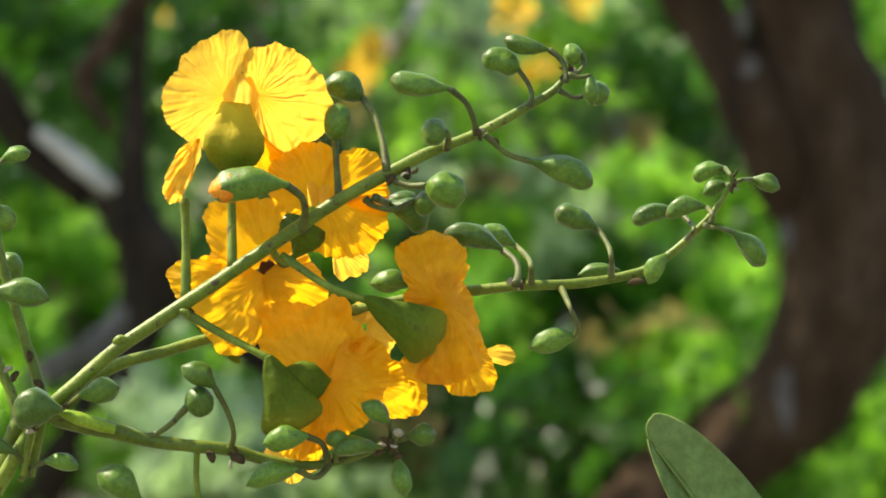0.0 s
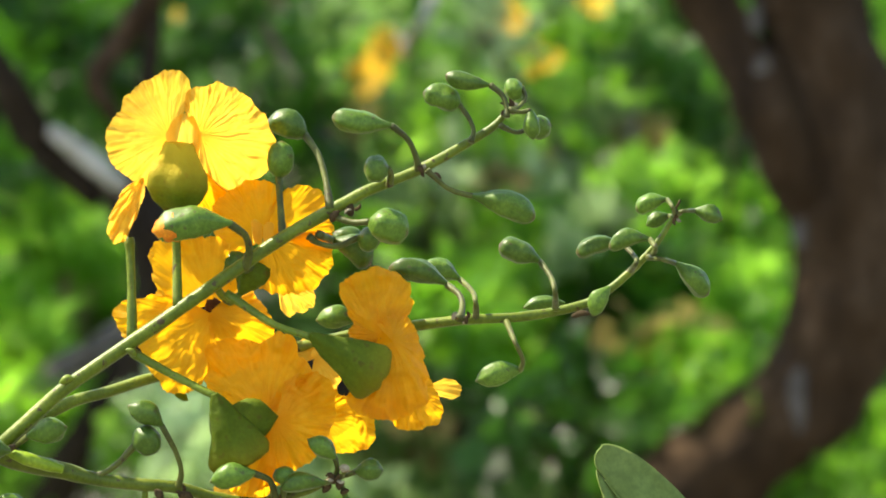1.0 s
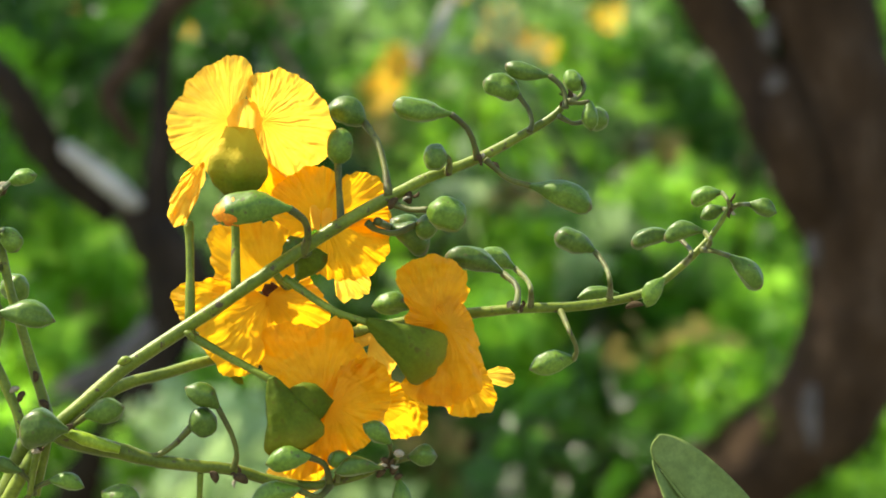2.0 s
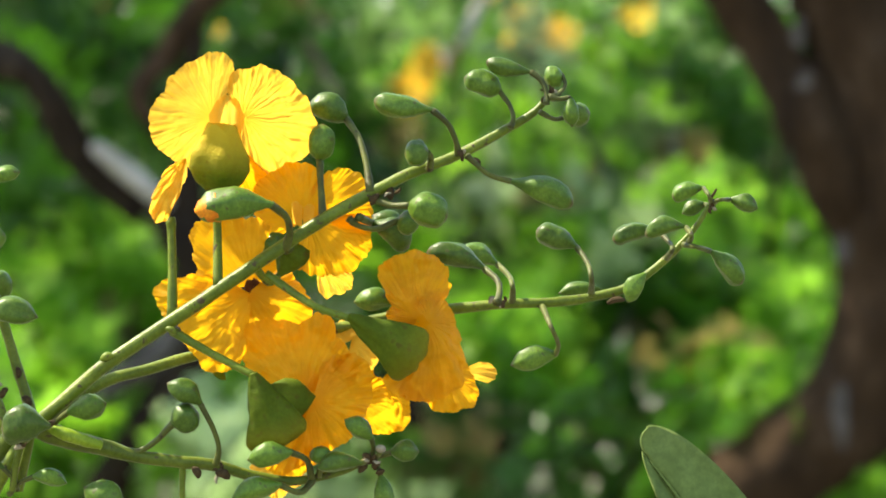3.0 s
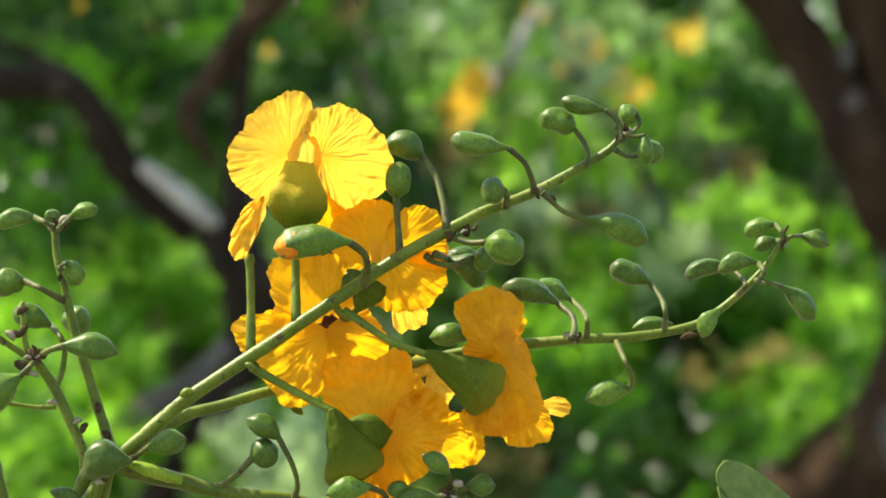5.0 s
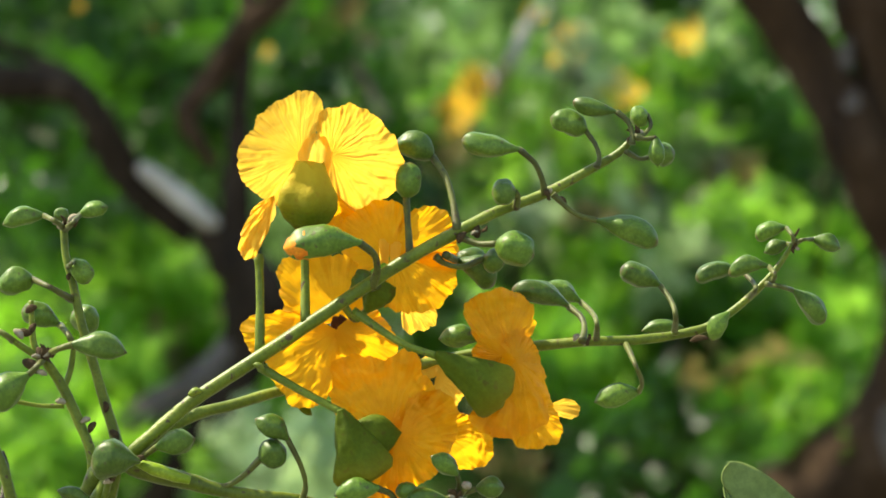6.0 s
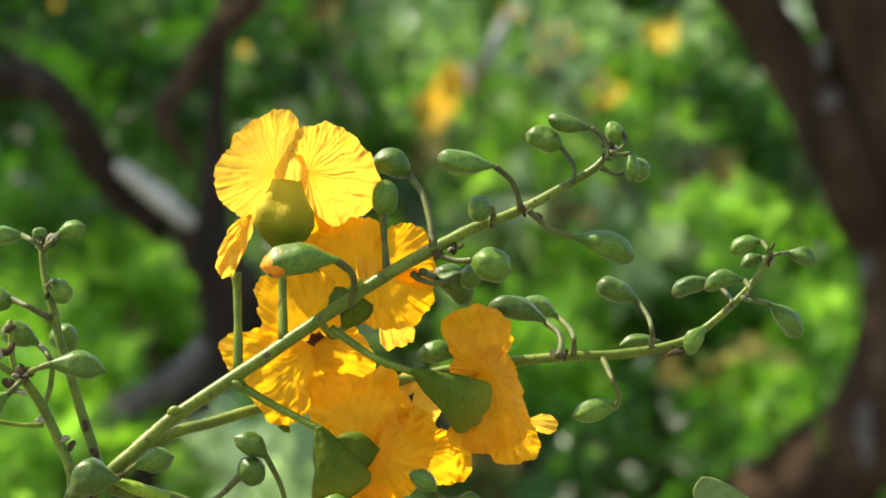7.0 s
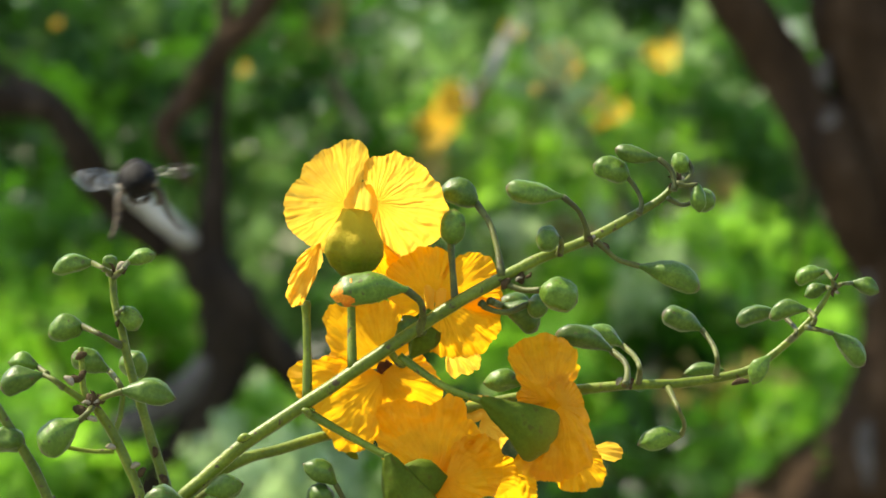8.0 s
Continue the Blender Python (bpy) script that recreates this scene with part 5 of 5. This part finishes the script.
# ---- motion of the plant and the bee ----
def motions():
    """All that the wind and the wings move."""
    walk(branch, [
        (0, pose(-0.07795, 0.97268, 1.52773, -0.430, 0.170, -1.399)), (0.1, pose(-0.08349, 0.97280, 1.52871, -0.435, -0.050, -1.390)),
        (0.2, pose(-0.09234, 0.97295, 1.52798, -0.448, -0.260, -1.369)), (0.3, pose(-0.09759, 0.97299, 1.52509, -0.463, -0.480, -1.342)),
        (0.4, pose(-0.10184, 0.97297, 1.51973, -0.477, -0.700, -1.313)), (0.5, pose(-0.10292, 0.97291, 1.51650, -0.484, -0.910, -1.290)),
        (0.6, pose(-0.10322, 0.97388, 1.51585, -0.485, -0.860, -1.276)), (0.7, pose(-0.10077, 0.97480, 1.51626, -0.482, -0.810, -1.264)),
        (0.8, pose(-0.09681, 0.97574, 1.52042, -0.476, -0.760, -1.253)), (0.9, pose(-0.09498, 0.97668, 1.52055, -0.467, -0.710, -1.240)),
        (1, pose(-0.09272, 0.97759, 1.51755, -0.453, -0.660, -1.224)), (1.1, pose(-0.09168, 0.97753, 1.51477, -0.437, -0.570, -1.205)),
        (1.2, pose(-0.09272, 0.97752, 1.51210, -0.418, -0.490, -1.186)), (2.3, pose(-0.08142, 0.98726, 1.52909, -0.195, 0.460, -0.955)),
        (2.4, pose(-0.08223, 0.98524, 1.52761, -0.181, 0.170, -0.927)), (2.5, pose(-0.08358, 0.98322, 1.52650, -0.169, -0.110, -0.898)),
        (2.6, pose(-0.08525, 0.98419, 1.52912, -0.168, -0.040, -0.864)), (2.7, pose(-0.08759, 0.98514, 1.52989, -0.181, 0.030, -0.820)),
        (2.8, pose(-0.09056, 0.98606, 1.53054, -0.202, 0.100, -0.768)), (2.9, pose(-0.09313, 0.98596, 1.52958, -0.223, 0.170, -0.712)),
        (3, pose(-0.09461, 0.98685, 1.52662, -0.238, 0.240, -0.654)), (3.1, pose(-0.09430, 0.98870, 1.52306, -0.248, 0.180, -0.591)),
        (3.2, pose(-0.09399, 0.99055, 1.52099, -0.257, 0.110, -0.520)), (3.3, pose(-0.09335, 0.99240, 1.51957, -0.264, 0.050, -0.448)),
        (3.4, pose(-0.09256, 0.99427, 1.51874, -0.266, -0.010, -0.378)), (3.5, pose(-0.09228, 0.99516, 1.51802, -0.261, -0.070, -0.315)),
        (3.6, pose(-0.09129, 0.99708, 1.52034, -0.249, -0.130, -0.256)), (3.7, pose(-0.08979, 0.99802, 1.52179, -0.230, -0.180, -0.201)),
        (3.8, pose(-0.08971, 0.99896, 1.52172, -0.206, -0.230, -0.149)), (3.9, pose(-0.09021, 0.99992, 1.52008, -0.180, -0.290, -0.105)),
        (4, pose(-0.08938, 1.00089, 1.51786, -0.154, -0.340, -0.068)), (4.1, pose(-0.08864, 1.00089, 1.51901, -0.123, -0.270, -0.042)),
        (4.2, pose(-0.08786, 1.00092, 1.52076, -0.086, -0.200, -0.023)), (4.3, pose(-0.08685, 0.99995, 1.52300, -0.049, -0.140, -0.011)),
        (4.4, pose(-0.08637, 0.99998, 1.52474, -0.018, -0.070, -0.004)), (4.5, pose(-0.08634, 1.00000, 1.52506, 0.000, -0.000, 0.000)),
        (4.6, pose(-0.08584, 1.00001, 1.52528, 0.009, 0.040, 0.003)), (4.7, pose(-0.08644, 0.99901, 1.52438, 0.017, 0.080, 0.006)),
        (5.8, pose(-0.08873, 0.99506, 1.52144, 0.047, 0.500, 0.003)), (5.9, pose(-0.08700, 0.99507, 1.52259, 0.047, 0.540, -0.002)),
        (6, pose(-0.08584, 0.99407, 1.52312, 0.046, 0.570, -0.007)), (6.1, pose(-0.08541, 0.99508, 1.52527, 0.040, 0.610, -0.018)),
        (6.2, pose(-0.08522, 0.99509, 1.52616, 0.025, 0.640, -0.037)), (6.3, pose(-0.08552, 0.99510, 1.52701, 0.008, 0.670, -0.063)),
        (6.4, pose(-0.08515, 0.99513, 1.52789, -0.008, 0.700, -0.092)), (6.5, pose(-0.08585, 0.99517, 1.52760, -0.015, 0.730, -0.123)),
        (6.6, pose(-0.08825, 0.99623, 1.52600, -0.016, 0.610, -0.160)), (6.7, pose(-0.08843, 0.99730, 1.52437, -0.013, 0.490, -0.204)),
        (6.8, pose(-0.08798, 0.99738, 1.52271, -0.006, 0.370, -0.249)), (6.9, pose(-0.08710, 0.99846, 1.52164, 0.006, 0.250, -0.291)),
        (7, pose(-0.08528, 0.99853, 1.51806, 0.023, 0.130, -0.323)), (7.1, pose(-0.08389, 0.99959, 1.51731, 0.049, 0.200, -0.344)),
        (7.2, pose(-0.07979, 1.00064, 1.51658, 0.082, 0.260, -0.360)), (7.3, pose(-0.07698, 1.00269, 1.51662, 0.119, 0.320, -0.370)),
        (7.4, pose(-0.07367, 1.00373, 1.51655, 0.155, 0.390, -0.374)), (7.5, pose(-0.07202, 1.00477, 1.51637, 0.184, 0.450, -0.375)),
        (7.6, pose(-0.07070, 1.00479, 1.51588, 0.210, 0.420, -0.368)), (7.8, pose(-0.06961, 1.00682, 1.51522, 0.256, 0.370, -0.335)),
        (8, pose(-0.06940, 1.00781, 1.51579, 0.277, 0.310, -0.313))])
    walk(leaf, [
        (0, pose(0.10302, 1.00713, 1.50879, -0.430, -0.000, -1.398)), (0.1, pose(0.09755, 1.00728, 1.51054, -0.435, -0.000, -1.390)),
        (0.2, pose(0.08868, 1.00750, 1.51051, -0.448, -0.000, -1.371)), (0.3, pose(0.08351, 1.00761, 1.50827, -0.463, -0.000, -1.345)),
        (0.4, pose(0.07936, 1.00767, 1.50349, -0.477, -0.000, -1.319)), (0.5, pose(0.07848, 1.00768, 1.50088, -0.484, -0.000, -1.298)),
        (0.6, pose(0.07793, 1.00770, 1.50002, -0.485, -0.000, -1.283)), (0.7, pose(0.08021, 1.00766, 1.50025, -0.482, -0.000, -1.271)),
        (0.8, pose(0.08403, 1.00764, 1.50434, -0.476, -0.000, -1.260)), (0.9, pose(0.08565, 1.00763, 1.50428, -0.467, -0.000, -1.246)),
        (1, pose(0.08772, 1.00760, 1.50101, -0.453, -0.000, -1.229)), (1.1, pose(0.08958, 1.00759, 1.49817, -0.437, -0.000, -1.209)),
        (1.2, pose(0.08930, 1.00763, 1.49546, -0.418, -0.000, -1.190)), (2.3, pose(0.10017, 1.00817, 1.50998, -0.195, -0.000, -0.953)),
        (2.4, pose(0.09916, 1.00825, 1.50950, -0.181, -0.000, -0.927)), (2.5, pose(0.09760, 1.00833, 1.50937, -0.169, -0.000, -0.899)),
        (2.6, pose(0.09632, 1.00841, 1.51200, -0.168, -0.000, -0.864)), (2.7, pose(0.09436, 1.00848, 1.51274, -0.181, -0.000, -0.819)),
        (2.8, pose(0.09177, 1.00856, 1.51334, -0.202, -0.000, -0.768)), (2.9, pose(0.08966, 1.00863, 1.51227, -0.223, -0.000, -0.711)),
        (3, pose(0.08858, 1.00869, 1.50923, -0.238, -0.000, -0.653)), (3.1, pose(0.08870, 1.00874, 1.50596, -0.248, -0.000, -0.590)),
        (3.2, pose(0.08881, 1.00882, 1.50424, -0.257, -0.000, -0.520)), (3.3, pose(0.08926, 1.00890, 1.50317, -0.264, -0.000, -0.448)),
        (3.4, pose(0.08985, 1.00899, 1.50268, -0.266, -0.000, -0.378)), (3.5, pose(0.09000, 1.00909, 1.50225, -0.261, -0.000, -0.315)),
        (3.6, pose(0.09097, 1.00920, 1.50454, -0.249, -0.000, -0.257)), (3.7, pose(0.09251, 1.00931, 1.50587, -0.230, -0.000, -0.201)),
        (3.8, pose(0.09263, 1.00943, 1.50567, -0.206, -0.000, -0.150)), (3.9, pose(0.09217, 1.00953, 1.50394, -0.180, -0.000, -0.106)),
        (4, pose(0.09305, 1.00963, 1.50160, -0.154, -0.000, -0.069)), (4.1, pose(0.09340, 1.00973, 1.50261, -0.123, -0.000, -0.042)),
        (4.2, pose(0.09380, 1.00982, 1.50422, -0.086, -0.000, -0.024)), (4.3, pose(0.09448, 1.00990, 1.50628, -0.049, -0.000, -0.011)),
        (4.4, pose(0.09458, 1.00996, 1.50788, -0.018, -0.000, -0.004)), (4.5, pose(0.09424, 1.01000, 1.50806, 0.000, -0.000, 0.000)),
        (4.6, pose(0.09524, 1.01002, 1.50807, 0.009, -0.000, 0.003)), (4.7, pose(0.09521, 1.01004, 1.50689, 0.017, -0.000, 0.006)),
        (5.8, pose(0.09567, 1.01008, 1.50487, 0.047, -0.000, 0.003)), (5.9, pose(0.09642, 1.01007, 1.50559, 0.047, -0.000, -0.002)),
        (6, pose(0.09665, 1.01006, 1.50566, 0.046, -0.000, -0.008)), (6.1, pose(0.09686, 1.01003, 1.50764, 0.040, -0.000, -0.019)),
        (6.2, pose(0.09688, 1.00998, 1.50832, 0.025, -0.000, -0.038)), (6.3, pose(0.09641, 1.00991, 1.50896, 0.008, -0.000, -0.063)),
        (6.4, pose(0.09661, 1.00983, 1.50963, -0.008, -0.000, -0.092)), (6.5, pose(0.09574, 1.00977, 1.50913, -0.015, -0.000, -0.123)),
        (6.6, pose(0.09314, 1.00972, 1.50794, -0.016, -0.000, -0.160)), (6.7, pose(0.09278, 1.00966, 1.50671, -0.013, -0.000, -0.204)),
        (6.8, pose(0.09311, 1.00959, 1.50540, -0.006, -0.000, -0.249)), (6.9, pose(0.09381, 1.00955, 1.50473, 0.006, -0.000, -0.291)),
        (7, pose(0.09550, 1.00952, 1.50150, 0.023, -0.000, -0.323)), (7.1, pose(0.09685, 1.00952, 1.50047, 0.049, -0.000, -0.345)),
        (7.2, pose(0.10090, 1.00953, 1.49950, 0.082, -0.000, -0.360)), (7.3, pose(0.10357, 1.00956, 1.49935, 0.119, -0.000, -0.370)),
        (7.4, pose(0.10681, 1.00960, 1.49901, 0.155, -0.000, -0.375)), (7.5, pose(0.10838, 1.00964, 1.49858, 0.184, -0.000, -0.376)),
        (7.6, pose(0.10968, 1.00969, 1.49809, 0.210, -0.000, -0.369)), (7.8, pose(0.11056, 1.00984, 1.49755, 0.256, -0.000, -0.336)),
        (8, pose(0.11065, 1.00991, 1.49819, 0.277, -0.000, -0.315))])
    for shoot, rows in ((SHOOT_A, ((0, 58, -9), (0.5, 14, 13), (1, 22, 9), (2.5, -24, -13), (3, -21, -9), (3.5, -3, 4), (4, -17, -3), (4.5, 0, 0), (6, -23, -9), (6.5, -26, -14), (7, -9, -6), (7.5, 3, 6), (8, -4, -1))),
                        (SHOOT_B, ((0, 33, 21), (0.5, 9, 13), (1, 0, 9), (2.5, -40, -53), (3, -44, -57), (3.5, -15, -9), (4, -10, 7), (4.5, 0, 0), (6, -15, 4), (6.5, -20, -10), (7, -7, 7), (7.5, 3, 6), (8, 1, 4)))):
        at = shoot.location.copy()
        # each shoot leans from its foot; at its top one unit is 0.86 mm, two metres up
        walk(shoot, [(t, pose(at.x, at.y, at.z - v * 0.00086, 0, math.degrees(u * 0.00086 / 2.0), 0)) for t, u, v in rows])
    walk(bee, [
        (0, pose(-0.01501, 1.10144, 1.69511, 0, 0, 200)), (4.7, pose(-0.03904, 1.09997, 1.69486, 10, 0, 200)),
        (5.3, pose(-0.02091, 1.06996, 1.64687, 10, 0, 160)), (5.8, pose(-0.03587, 1.01598, 1.61825, -35, 0, 165)),
        (6, pose(-0.03283, 1.01499, 1.61986, -35, 0, 165)), (6.5, pose(-0.03262, 1.01608, 1.62419, -35, 0, 165)),
        (7, pose(-0.03284, 1.01919, 1.61537, -35, 0, 165)), (7.2, pose(-0.02705, 1.02117, 1.61367, -35, 0, 165)),
        (7.4, pose(-0.02337, 1.02413, 1.61686, -35, 0, 150)), (7.6, pose(-0.01688, 1.02507, 1.61886, -20, 0, 90)),
        (7.8, pose(-0.01959, 1.02000, 1.63232, -6, -6, 14)), (7.9, pose(-0.03023, 1.01506, 1.62916, -8, -12, 10)),
        (8, pose(-0.06716, 1.00029, 1.62172, -8, -8, 6))])

motions()
